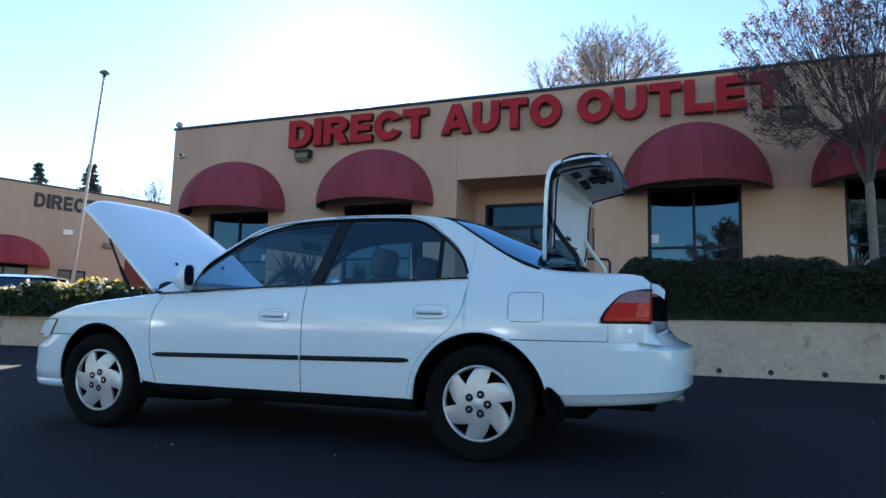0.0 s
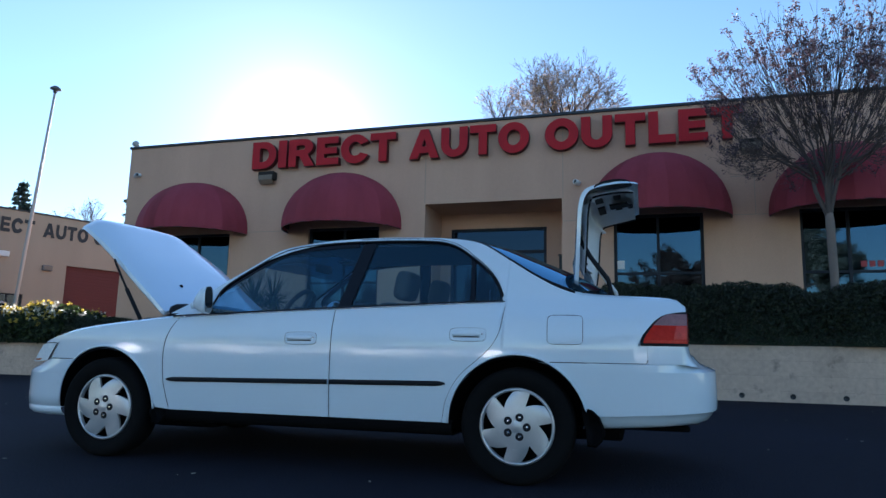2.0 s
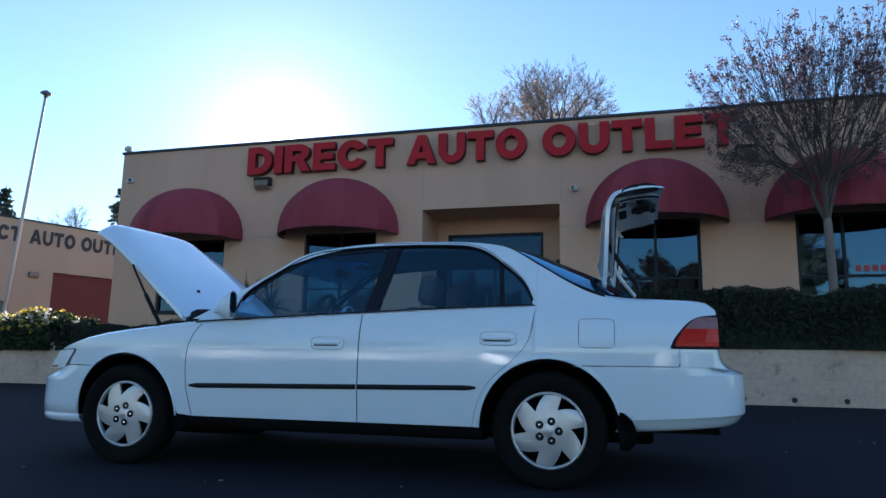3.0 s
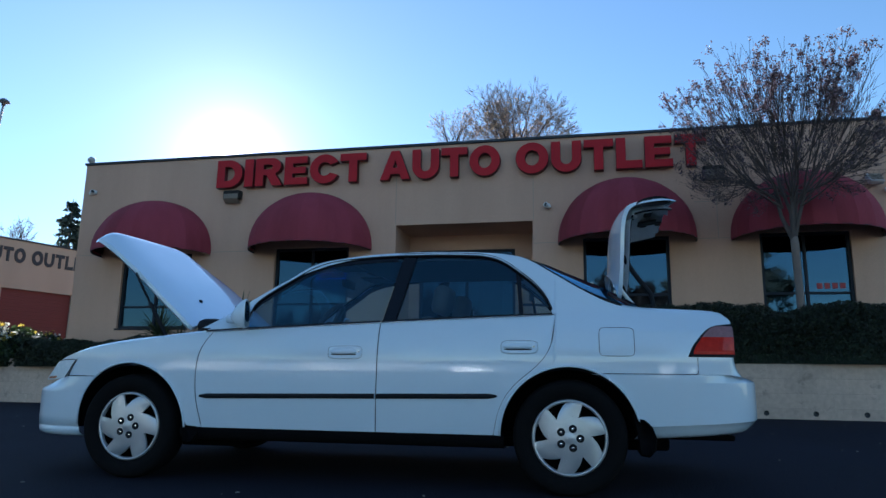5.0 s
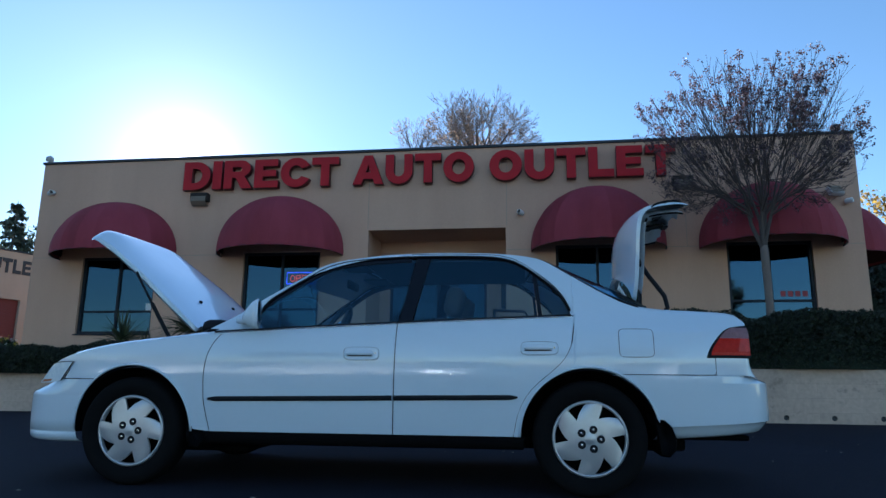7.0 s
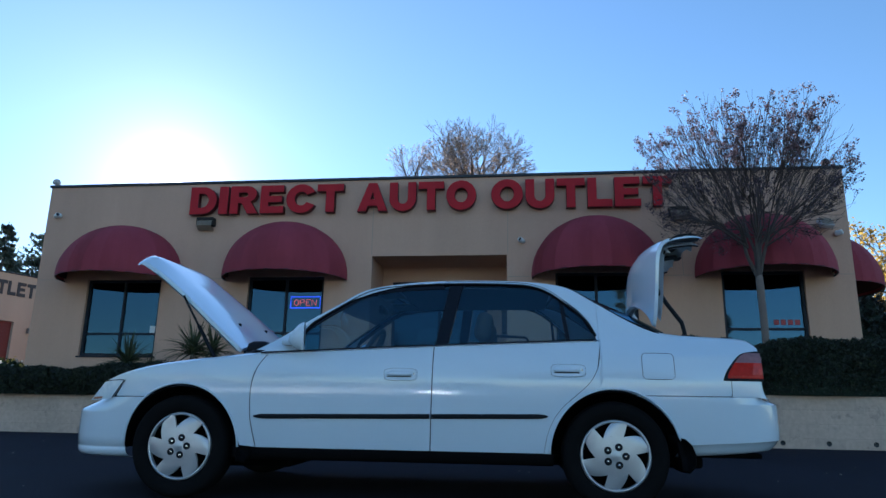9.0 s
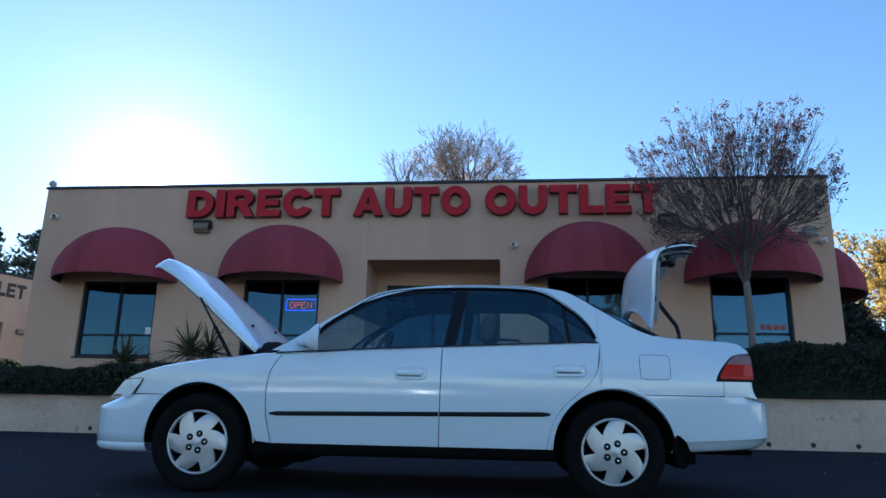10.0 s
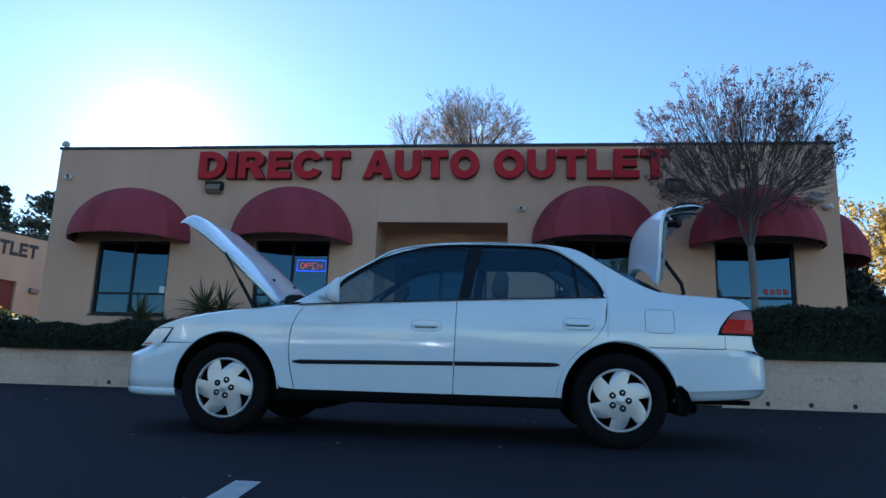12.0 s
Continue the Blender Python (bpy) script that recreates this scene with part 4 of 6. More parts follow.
for a, b in ((-0.95, -0.525), (-0.475, -0.05)):
    part("pane", boxed(a, b, 0.09, 0.096, 1.85, 2.70), M_PANE, w)
w = nb(thing("window_6", "dark shop window under a dome awning", "window", kind="structure"))
for d in ((-3.5, -3.44, 0.9, 2.85), (-2.06, -2.0, 0.9, 2.85), (-3.44, -2.06, 2.79, 2.85), (-2.78, -2.72, 0.9, 2.79)):
    part("window_frame", boxed(d[0], d[1], 0.06, 0.13, d[2], d[3]), M_BRONZE, w)
for a, b in ((-3.44, -2.78), (-2.72, -2.06)):
    part("pane", boxed(a, b, 0.09, 0.096, 0.9, 2.79), M_PANE, w)
dome_awning(NB @ pose(-2.70, -0.005, 2.82), 1.39, 0.92, 1.0, "awnings on the neighbouring building")
sign = thing("sign_lettering", "dark flat letters with the dealership's name on beige stucco", "sign", m=NB.copy())
for word, a, b in (("DIRECT", -2.0, 0.12), ("AUTO", 0.45, 2.10), ("OUTLET", 2.34, 4.70)):
    lettering(sign, word, a, b, 4.95, 0.54, 0.03, M_LETTER_DARK, -0.003, gap=0.12, s=0.24)
for s, z, nm, lab in ((0.70, 3.80, "wall_light", "grey box light on beige stucco"), (4.74, 3.70, "wall_light", "grey box light on beige stucco"), (-0.81, 4.14, "junction_box", "pale metal box on beige stucco")):
    lamp = thing(nm, lab, "wall box", m=NB @ pose(s, -0.002, z))
    part("housing", boxed(-0.17, 0.17, -0.14, 0, -0.10, 0.10, bevel=0.015), M_GREY_METAL if nm == "wall_light" else M_WHITE_METAL, lamp)
    part("cover", boxed(-0.14, 0.14, -0.155, -0.143, -0.07, 0.07, bevel=0.005), M_LENS if nm == "wall_light" else M_WHITE_METAL, lamp)

pole = thing("light_pole", "tall white tapered pole with a small lamp head", "pole", m=pose(-13.04, 8.6, 0.2, 0, 5.0))
part("shaft", tubed([(0, 0, 0), (0, 0, 4), (0, 0, 7.0)], [0.050, 0.040, 0.028], 14), M_POLE, pole, smooth=True)
bm = bmesh.new()
lathe(bm, [(0.0, 7.0), (0.045, 7.0), (0.045, 7.05), (0.14, 7.09), (0.12, 7.13), (0.045, 7.18), (0.0, 7.19)], 16, axis="z")
part("lamp_head", bm, M_GREY_METAL, pole, smooth=True)


# ---- other parked cars and the trees across the lot, seen over the hedge and as reflections ----
def simple_car(m, paint, label, tall=0.0):
    """A plain hatchback-like parked car: rounded body, cabin with glass, wheels."""
    c = thing("parked_car", label, "car", "other parked cars", m=m)
    low = [(-2.15, 0.35), (-2.2, 0.62), (-2.0, 0.80), (-1.2, 0.93), (1.5, 0.98 + tall * 0.3), (2.05, 0.95 + tall * 0.3), (2.15, 0.6), (2.1, 0.32)]
    up = [(-1.15, 0.92), (-0.45, 1.38 + tall), (0.1, 1.45 + tall), (1.2, 1.42 + tall), (1.75, 0.97 + tall * 0.3)]

    def slab(pts, w0, w1, inset=0.0):
        bm = bmesh.new()
        rows = []
        for k in (-1.0, -0.97, -0.88, -0.7, -0.4, 0.0, 0.4, 0.7, 0.88, 0.97, 1.0):
            row = []
            for x, z in pts:
                t = (z - pts[0][1]) / (max(p[1] for p in pts) - pts[0][1] + 1e-6)
                sh = abs(k) ** 5
                row.append((x * (1 - 0.06 * sh), k * lerp(w0, w1, max(0, min(1, t))), lerp(z, lerp(pts[0][1], z, 0.86), sh)))
            rows.append(row)
        vs = grid(bm, rows)
        bm.faces.new(vs[0][::-1])
        bm.faces.new(vs[-1])
        return bm
    part("body", slab(low, 0.86, 0.84), paint, c, smooth=True)
    part("cabin", slab(up, 0.80, 0.62), M_PANE, c, "dark cabin glass")
    part("roof", slab([(-0.5, 1.385 + tall), (-0.42, 1.41 + tall), (0.1, 1.47 + tall), (1.18, 1.44 + tall), (1.3, 1.38 + tall)], 0.63, 0.62), paint, c)
    for x in (-1.35, 1.35):
        for s in (-1, 1):
            bm = bmesh.new()
            lathe(bm, [(0.0, -0.1), (0.2, -0.1), (0.22, -0.11), (0.31, -0.1), (0.32, 0.0), (0.31, 0.1), (0.0, 0.1)], 28, Matrix.Translation((x, s * 0.78, 0.32)))
            part("wheel", bm, M_BLACK, c, "dark wheel", smooth=True)
    return c


M_SILVER = surface("silver_car_paint", (0.80, 0.81, 0.82), 0.22, metal=0.95, var=0.03, scale=2, coat=0.8)
M_WHITE_CAR = surface("plain_white_car_paint", (0.84, 0.84, 0.82), 0.25, var=0.02, scale=2, coat=0.8)
simple_car(pose(-15.9, 9.3, 0.42, 0, 0, 20), M_SILVER, "silver parked car beyond the flowering hedge", 0.15)
W_LAB, S_LAB = "white parked car across the lot in sunlight", "silver parked car across the lot in sunlight"
for i, (x, mt, lab) in enumerate(((-13.6, M_SILVER, S_LAB), (-8.7, M_WHITE_CAR, W_LAB), (-4.4, M_WHITE_CAR, W_LAB), (-0.1, M_SILVER, S_LAB), (11.6, M_SILVER, S_LAB))):
    simple_car(pose(x, -15.6 - 0.2 * (i % 3), gz(-15.8), 0, 0, (5 * i) % 9 - 4 + 180 * (i % 2)), mt, lab, 0.05 * (i % 4))
for i, (x, mt, lab) in enumerate(((-7.6, M_SILVER, S_LAB), (-2.6, M_WHITE_CAR, W_LAB), (9.6, M_WHITE_CAR, W_LAB))):
    simple_car(pose(x, -21.5, gz(-21.5), 0, 0, 97 + (4 * i) % 11), mt, lab, 0.06 * (i % 5))
for i, (x, y, h) in enumerate(((-12.0, -36.0, 4.6), (4.3, -36.0, 6.2), (-24.0, -40.0, 4.6))):
    bare_tree("far_side_tree", "rounded tree across the lot, mirrored in the windows", x, y, gz(y), h, 0.2, 8, 2.1, 3, 0.8, 0.0, 4, 0.9, 60 + i, M_LEAF_DARK, 50000, 0.11, 0.9)
bare_tree("far_side_tree", "tall pale grey-green tree across the lot, mirrored in a window", 11.4, -37.0, gz(-37.0), 7.4, 0.26, 9, 2.7, 3, 0.8, 0.0, 4, 0.9, 71, M_LEAF_PALE, 70000, 0.10, 0.9, wood=M_SUNLIT_TWIG)

# ---- white sedan with its hood and trunk open ----
M_PAINT = surface("white_car_paint", (0.635, 0.725, 0.805), 0.34, var=0.015, scale=1.5, fine=40, coat=1.0, spec=0.2, coat_ior=1.60, wave=0.10, coat_rough=0.075)
M_JAMB = surface("white_jamb_paint", (0.70, 0.71, 0.72), 0.45, var=0.06, scale=6)
M_TRIM = surface("black_rubber_trim", (0.009, 0.010, 0.013), 0.6, var=0.2, scale=12, spec=0.15)
M_UNDER = surface("dusty_black_underbody", (0.005, 0.005, 0.0055), 0.95, var=0.3, scale=9, spec=0.05)
M_TYRE = surface("black_tyre_rubber", (0.007, 0.007, 0.0075), 0.95, var=0.25, scale=10, fine=120, bump=0.3, spec=0.08)
M_COVER = surface("silver_wheel_cover", (0.50, 0.51, 0.525), 0.34, metal=0.55, var=0.10, scale=14)
M_CHROME = surface("bright_metal", (0.62, 0.63, 0.65), 0.12, metal=1.0, var=0.04, scale=10)
M_CARGLASS = pane_glass("tinted_car_glass", (0.60, 0.74, 0.81), 0.05, shine_color=(0.48, 0.80, 1.0))
M_BAND = pane_glass("blue_windscreen_band", (0.16, 0.23, 0.34), 0.0, ior=1.2, shine_color=(0.3, 0.5, 0.7))
M_REARGLASS = pane_glass("rear_window_glass", (0.04, 0.055, 0.07), 0.0, ior=1.25, shine_color=(0.16, 0.29, 0.40))
M_HEADLENS = surface("hazy_clear_lamp_lens", (0.74, 0.85, 0.93), 0.10, var=0.22, scale=18, fine=60, coat=0.6)
M_REFLECTOR = surface("lamp_reflector", (0.78, 0.78, 0.76), 0.3, metal=0.0, var=0.08, scale=20)
M_REDLENS = surface("red_lamp_lens", (0.44, 0.018, 0.009), 0.12, var=0.4, scale=22, fine=200, bump=0.1, spec=0.08)
M_CLEARLENS = surface("pinkish_clear_lamp_lens", (0.25, 0.135, 0.14), 0.2, var=0.3, scale=22, fine=200, bump=0.1, spec=0.2)
M_SIGNAL = surface("rosy_signal_lens", (0.50, 0.030, 0.016), 0.08, var=0.35, scale=30, fine=260, bump=0.15, spec=0.3)
M_AMBER = surface("amber_lamp_lens", (0.50, 0.22, 0.12), 0.15, var=0.1, scale=20, coat=1.0)
M_REFLEX = surface("orange_red_reflector", (0.50, 0.035, 0.018), 0.15, var=0.5, scale=60, spec=0.1)
M_PILLAR = surface("satin_black_pillar", (0.005, 0.006, 0.009), 0.18, var=0.2, scale=12, spec=0.35)
M_SEAT = surface("taupe_seat_cloth", (0.17, 0.145, 0.125), 0.95, var=0.12, scale=10, fine=160, bump=0.3)
M_DASH = surface("grey_dashboard_plastic", (0.055, 0.055, 0.058), 0.7, var=0.12, scale=10)
M_MIRROR = surface("mirror_face", (0.50, 0.52, 0.54), 0.02, metal=1.0, var=0.02, scale=3)
# mirror colour darkened to stand for a dark reflection on the near side
M_MIRROR_SHADED = surface("darkened_mirror_face", (0.10, 0.11, 0.12), 0.03, metal=1.0, var=0.02, scale=3)

car = thing("sedan", "white four-door sedan with hood and trunk open, parked on asphalt", "car", m=pose(-0.034, 0.042, 0.0300, 2.2, 0, 1.27) @ Matrix.Scale(1.0125, 4))
FX, RX, HUB_Z, ARCH = -1.340, 1.348, 0.315, 0.384

# half width of the body: by height in the middle of the car, and by the taper towards its ends
half_by_z = spline([(0.20, 0.835), (0.33, 0.859), (0.45, 0.875), (0.58, 0.8845), (0.66, 0.8872), (0.74, 0.8868), (0.80, 0.8815), (0.88, 0.864), (0.95, 0.835), (1.02, 0.797), (1.12, 0.740), (1.22, 0.685), (1.32, 0.630), (1.42, 0.570)])
taper = spline([(-2.26, 0.60), (-2.15, 0.755), (-2.02, 0.850), (-1.85, 0.915), (-1.6, 0.962), (-1.3, 0.985), (-0.8, 0.998), (0.0, 1.0), (1.0, 1.0), (1.4, 0.993), (1.8, 0.968), (2.05, 0.930), (2.20, 0.885), (2.32, 0.80), (2.43, 0.60)])


def half(x, z):
    w = half_by_z(z) * taper(x)
    if z > 0.9:
        k = min(1.0, (z - 0.9) / 0.12)
        w -= k * 0.055 * max(0.0, min(1.0, (-0.1 - x) / 0.75)) ** 1.5
        w -= k * 0.060 * max(0.0, min(1.0, (x - 0.95) / 0.8)) ** 1.5
    return w


def belt(x):
    return 0.938 + 0.048 * x - 0.004 * x * x


def arch_z(x, cx, r=ARCH):
    return HUB_Z + 0.005 + math.sqrt(max(0.0, r * r - (x - cx) ** 2))


opening_top = spline([(-0.61, 0.915), (-0.59, 1.055), (-0.50, 1.143), (-0.42, 1.196), (-0.34, 1.247), (-0.255, 1.300), (-0.17, 1.334), (-0.08, 1.353), (0.10, 1.371), (0.28, 1.380), (0.465, 1.382), (0.64, 1.379), (0.815, 1.370), (0.92, 1.346), (0.99, 1.310), (1.075, 1.246), (1.16, 1.174), (1.225, 1.092), (1.262, 1.015)])
# outer edge of the cabin side, from the foot of the windscreen over the roof to the foot of the rear window
edge_pts = [(0.0, -0.93, 0.885), (0.10, -0.78, 0.980), (0.20, -0.60, 1.106), (0.30, -0.40, 1.230), (0.38, -0.22, 1.336), (0.44, -0.05, 1.371), (0.52, 0.20, 1.397), (0.60, 0.45, 1.404), (0.68, 0.72, 1.399), (0.75, 0.92, 1.385), (0.80, 1.06, 1.361), (0.83, 1.12, 1.338), (0.87, 1.25, 1.258), (0.94, 1.46, 1.128), (1.0, 1.66, 1.044)]
edge_x = spline([(p[0], p[1]) for p in edge_pts])
edge_z = spline([(p[0], p[2]) for p in edge_pts])
rear_edge = spline([(p[1], p[2]) for p in edge_pts])
door_rear = spline([(0.932, 0.335), (0.952, 0.43), (0.992, 0.522), (1.06, 0.605), (1.14, 0.672), (1.218, 0.75), (1.260, 0.835), (1.278, 0.96)])
door_front = spline([(0.33, -0.842), (0.42, -0.864), (0.52, -0.882), (0.64, -0.886), (0.74, -0.875), (0.82, -0.845), (0.89, -0.795), (0.93, -0.755)])
fender_top = spline([(-2.10, 0.610), (-1.95, 0.670), (-1.884, 0.710), (-1.844, 0.731), (-1.715, 0.773), (-1.55, 0.809), (-1.35, 0.838), (-1.10, 0.865), (-0.93, 0.885), (-0.74, 0.902)])
deck_top = spline([(1.25, 1.258), (1.46, 1.128), (1.58, 1.068), (1.68, 1.038), (1.80, 1.024), (2.0, 1.014), (2.12, 1.008), (2.19, 0.998), (2.235, 0.960)])
lamp_edge = spline([(1.985, 0.757), (1.998, 0.778), (2.009, 0.808), (2.041, 0.851), (2.075, 0.889), (2.111, 0.917), (2.163, 0.934), (2.24, 0.942)])
lamp_inner = spline([(0.757, 2.004), (0.778, 1.999), (0.808, 2.010), (0.851, 2.042), (0.889, 2.076), (0.917, 2.112), (0.934, 2.164), (0.942, 2.230)])


def skin(name, mat, parent, xl, xr, zb, zt, nu, nv, side, inset=0.0, depth=0.02, label="", gap=0.003, us=None):
    """A body panel on the flank between edges given as x by height and z by length, with its edge turned in."""
    bm = bmesh.new()
    rows = []
    for j in range(nv + 1):
        v = j / nv
        row = []
        for i in range(nu + 1):
            u = us(i / nu) if us else i / nu
            x = lerp(xl(0.6), xr(0.6), u)
            for _ in range(5):
                z = lerp(zb(x) + gap, zt(x) - gap, v)
                x = lerp(xl(z) + gap, xr(z) - gap, u)
            row.append((x, side * (half(x, z) - inset), z))
        rows.append(row)
    grid(bm, rows)
    bmesh.ops.remove_doubles(bm, verts=bm.verts, dist=1e-5)
    if depth:
        rim = [e for e in bm.edges if len(e.link_faces) == 1]
        ex = bmesh.ops.extrude_edge_only(bm, edges=rim)["geom"]
        for g in ex:
            if isinstance(g, bmesh.types.BMVert):
                g.co.y -= side * depth
        for e in rim:
            e.smooth = False
    for f in bm.faces:
        f.smooth = True
    return part(name, bm, mat, parent, label)


def const(v):
    return lambda _: v


def near_line(x0, z0, x1, z1):
    return lambda z: lerp(x0, x1, (z - z0) / (z1 - z0))


mid_gap = near_line(0.249, 0.33, 0.262, 0.95)
ARCH_IN = ARCH - 0.004


lamp_top = spline([(0.0, 0.610), (0.15, 0.655), (0.35, 0.700), (0.6, 0.722), (1.0, 0.734)])


def cos_ends(u):
    return 0.5 - 0.5 * math.cos(math.pi * u)


def handle(parent, x0, x1, z, side):
    """A paddle handle in a shallow rounded surround, with a dark finger gap below the grip."""
    cx, cz, n = (x0 + x1) / 2, z, 36

    def oval(rx, rz, out, dz=0.0):
        pts = []
        for k in range(n):
            t = 2 * math.pi * k / n
            c, s = math.copysign(abs(math.cos(t)) ** 0.42, math.cos(t)), math.copysign(abs(math.sin(t)) ** 0.5, math.sin(t))
            x, zz = cx + c * rx, cz + dz + s * rz
            pts.append((x, side * (half(x, zz) + out), zz))
        return pts
    bm = bmesh.new()
    rings = [[bm.verts.new(p) for p in oval(rx, rz, out)] for rx, rz, out in ((0.103, 0.0375, -0.003), (0.102, 0.0365, 0.0008), (0.097, 0.0325, 0.0022), (0.092, 0.0285, 0.0020), (0.087, 0.024, 0.0006), (0.050, 0.010, 0.0005))]
    for a, b in zip(rings, rings[1:]):
        for k in range(n):
            bm.faces.new((a[k], a[(k + 1) % n], b[(k + 1) % n], b[k]))
    bm.faces.new(rings[-1])
    h = part("door_handle", bm, M_PAINT, parent, smooth=True)
    part("surround_gap", tubed(oval(0.1035, 0.038, 0.0004) + oval(0.1035, 0.038, 0.0004)[:1], 0.0008, 4), M_TRIM, h, "thin dark gap round the handle")
    bm = bmesh.new()
    rows = []
    for i in range(13):
        u = i / 12
        x = lerp(cx - 0.088, cx + 0.070, u)
        k = min(1.0, 0.35 + 6 * min(u, 1 - u))
        y = half(x, cz)
        rows.append([(x, side * (y + d * (0.4 + 0.6 * k)), cz + 0.003 + hh * k) for hh, d in ((-0.012, 0.001), (-0.012, 0.007), (-0.007, 0.0105), (0.004, 0.011), (0.013, 0.008), (0.020, 0.001))])
    grid(bm, rows)
    part("pull", bm, M_PAINT, h, smooth=True)
    part("recess", tubed([(x, side * (half(x, cz - 0.013) + 0.003), cz - 0.0125) for x in (cx - 0.082, cx - 0.03, cx + 0.03, cx + 0.068)], 0.0027, 6), M_TRIM, h, "dark finger recess")
    part("lock", tubed([(cx + 0.082, side * (half(cx, cz) - 0.002), cz + 0.004), (cx + 0.082, side * (half(cx, cz) + 0.0035), cz + 0.004)], 0.0045, 10), M_CHROME, h, "small bright key lock")


def moulding(parent, x0, x1, side):
    """The black rub strip with a soft rounded section and tapered outer tip."""
    bm = bmesh.new()
    rows = []
    n = 24
    for i in range(n + 1):
        x = lerp(x0, x1, i / n)
        z = lerp(0.507, 0.535, (x + 0.85) / 1.8)
        k = min(1.0, 0.25 + (x + 0.86) / 0.03, 0.25 + (0.96 - x) / 0.06)
        k = max(0.2, k)
        y = half(x, z)
        rows.append([(x, side * (y + d * k), z + h * k) for h, d in ((-0.0145, -0.002), (-0.013, 0.008), (-0.006, 0.013), (0.006, 0.013), (0.013, 0.008), (0.0145, -0.002))])
    grid(bm, rows)
    part("moulding", bm, M_TRIM, parent, "black rubber rub strip", smooth=True)


def glass_pane(name, parent, xl, xr, side):
    return skin(name, M_CARGLASS, parent, xl, xr, lambda x: belt(x) + 0.004, lambda x: opening_top(x) + 0.004, 18, 12, side, inset=0.016, depth=0.0, label="tinted side glass")


b_l, b_r = near_line(0.262, 0.95, 0.335, 1.385), near_line(0.345, 0.95, 0.425, 1.385)
for side in (-1, 1):
    fender = skin("front_fender", M_PAINT, car, lambda z: -1.818 + 0.076 * min(1.0, max(0.0, (z - 0.60) / 0.119)), lambda z: door_front(max(0.33, z)) , lambda x: max(0.318 if x > FX else 0.615, arch_z(x, FX)) if x > FX - ARCH else 0.615, fender_top, 44, 18, side, us=cos_ends)
    skin("fender_tip", M_PAINT, fender, const(-1.884), const(-1.738), lambda x: 0.7195 - 0.012 * max(0.0, (-1.83 - x) / 0.054), fender_top, 6, 4, side, gap=0.0, depth=0.0)
    fd = skin("front_door", M_PAINT, car, door_front, mid_gap, const(0.318), belt, 26, 22, side)
    rd = skin("rear_door", M_PAINT, car, mid_gap, const(1.280), lambda x: 0.318 if x < 0.932 else door_rear(x), belt, 44, 22, side)
    quarter = skin("quarter_panel", M_PAINT, car, const(0.932), const(1.99), lambda x: arch_z(x, RX) if x < RX + 0.17 else max(0.666, arch_z(x, RX)),
                   lambda x: door_rear(x) if x < 1.276 else deck_top(x), 70, 22, side, gap=0.0, us=lambda u: u * 0.32488 * 70 / 22 if u < 22.5 / 70 else 0.32535 + (u - 23 / 70) * 0.67465 * 70 / 47)
    skin("quarter_rear", M_PAINT, quarter, const(1.99), const(2.238), lamp_edge, deck_top, 14, 10, side, gap=0.0)
    skin("quarter_tail", M_PAINT, quarter, const(1.99), const(2.036), const(0.666), const(0.757), 3, 4, side, gap=0.0, depth=0.0)
    # bumper corner that sweeps up to the lamp and turns round the rear of the car
    bm = bmesh.new()
    rows = []
    for j in range(11):
        v = j / 10
        row = []
        for i in range(23):
            u = i / 22
            turn = max(0.0, (u - 0.60) / 0.40) ** 1.5
            z = lerp(0.757, lerp(0.663, 0.640, turn), v)
            if u < 0.62:
                x = lerp(2.0395, 2.205, u / 0.62)
                y = half(x, z)
            else:
                a = (u - 0.62) / 0.38 * math.pi / 2
                x = 2.205 + 0.050 * math.sin(a)
                y = half(2.205, z) - 0.165 * (1 - math.cos(a))
            x += 0.060 * turn * v ** 2.2
            row.append((x, side * y, z))
        rows.append(row)
    grid(bm, rows)
    part("corner_panel", bm, M_PAINT, quarter, "white bumper corner below the tail lamp", smooth=True)
    part("shut_line", tubed([(x, side * (half(x, z) - 0.0002), z) for x, z in [(lerp(1.535, 2.025, i / 24), 0.6655) for i in range(25)] + [(2.032, 0.668), (2.0365, 0.675), (2.0378, 0.686)]], 0.0017, 5), M_TRIM, quarter, "dark shut line")
    # dark shut lines round the doors
    for owner, line in ((rd, [(x, door_rear(x)) for x in [lerp(0.934, 1.279, i / 40) for i in range(41)]]), (fd, [(door_front(z), z) for z in [lerp(0.336, 0.915, i / 30) for i in range(31)]]), (fd, [(mid_gap(z), z) for z in [lerp(0.336, 0.945, i / 20) for i in range(21)]])):
        part("shut_line", tubed([(x, side * (half(x, z) - 0.0012), z) for x, z in line], 0.0017, 5), M_TRIM, owner, "dark shut line")
    # fuel door
    if side < 0:
        fl = skin("fuel_door", M_PAINT, quarter, const(1.520), const(1.705), const(0.762), const(0.915), 8, 8, side, inset=-0.002, depth=0.012, gap=0.0)
        bm = bmesh.new()
        pts = []
        for k in range(49):
            t = 2 * math.pi * k / 48
            c, s = math.copysign(abs(math.cos(t)) ** 0.28, math.cos(t)), math.copysign(abs(math.sin(t)) ** 0.28, math.sin(t))
            x, z = 1.6125 + 0.0945 * c, 0.8385 + 0.0785 * s
            pts.append((x, side * (half(x, z) + 0.0008), z))
        tube(bm, pts, 0.0017, 5)
        part("gap", bm, M_TRIM, fl, "dark shut line")
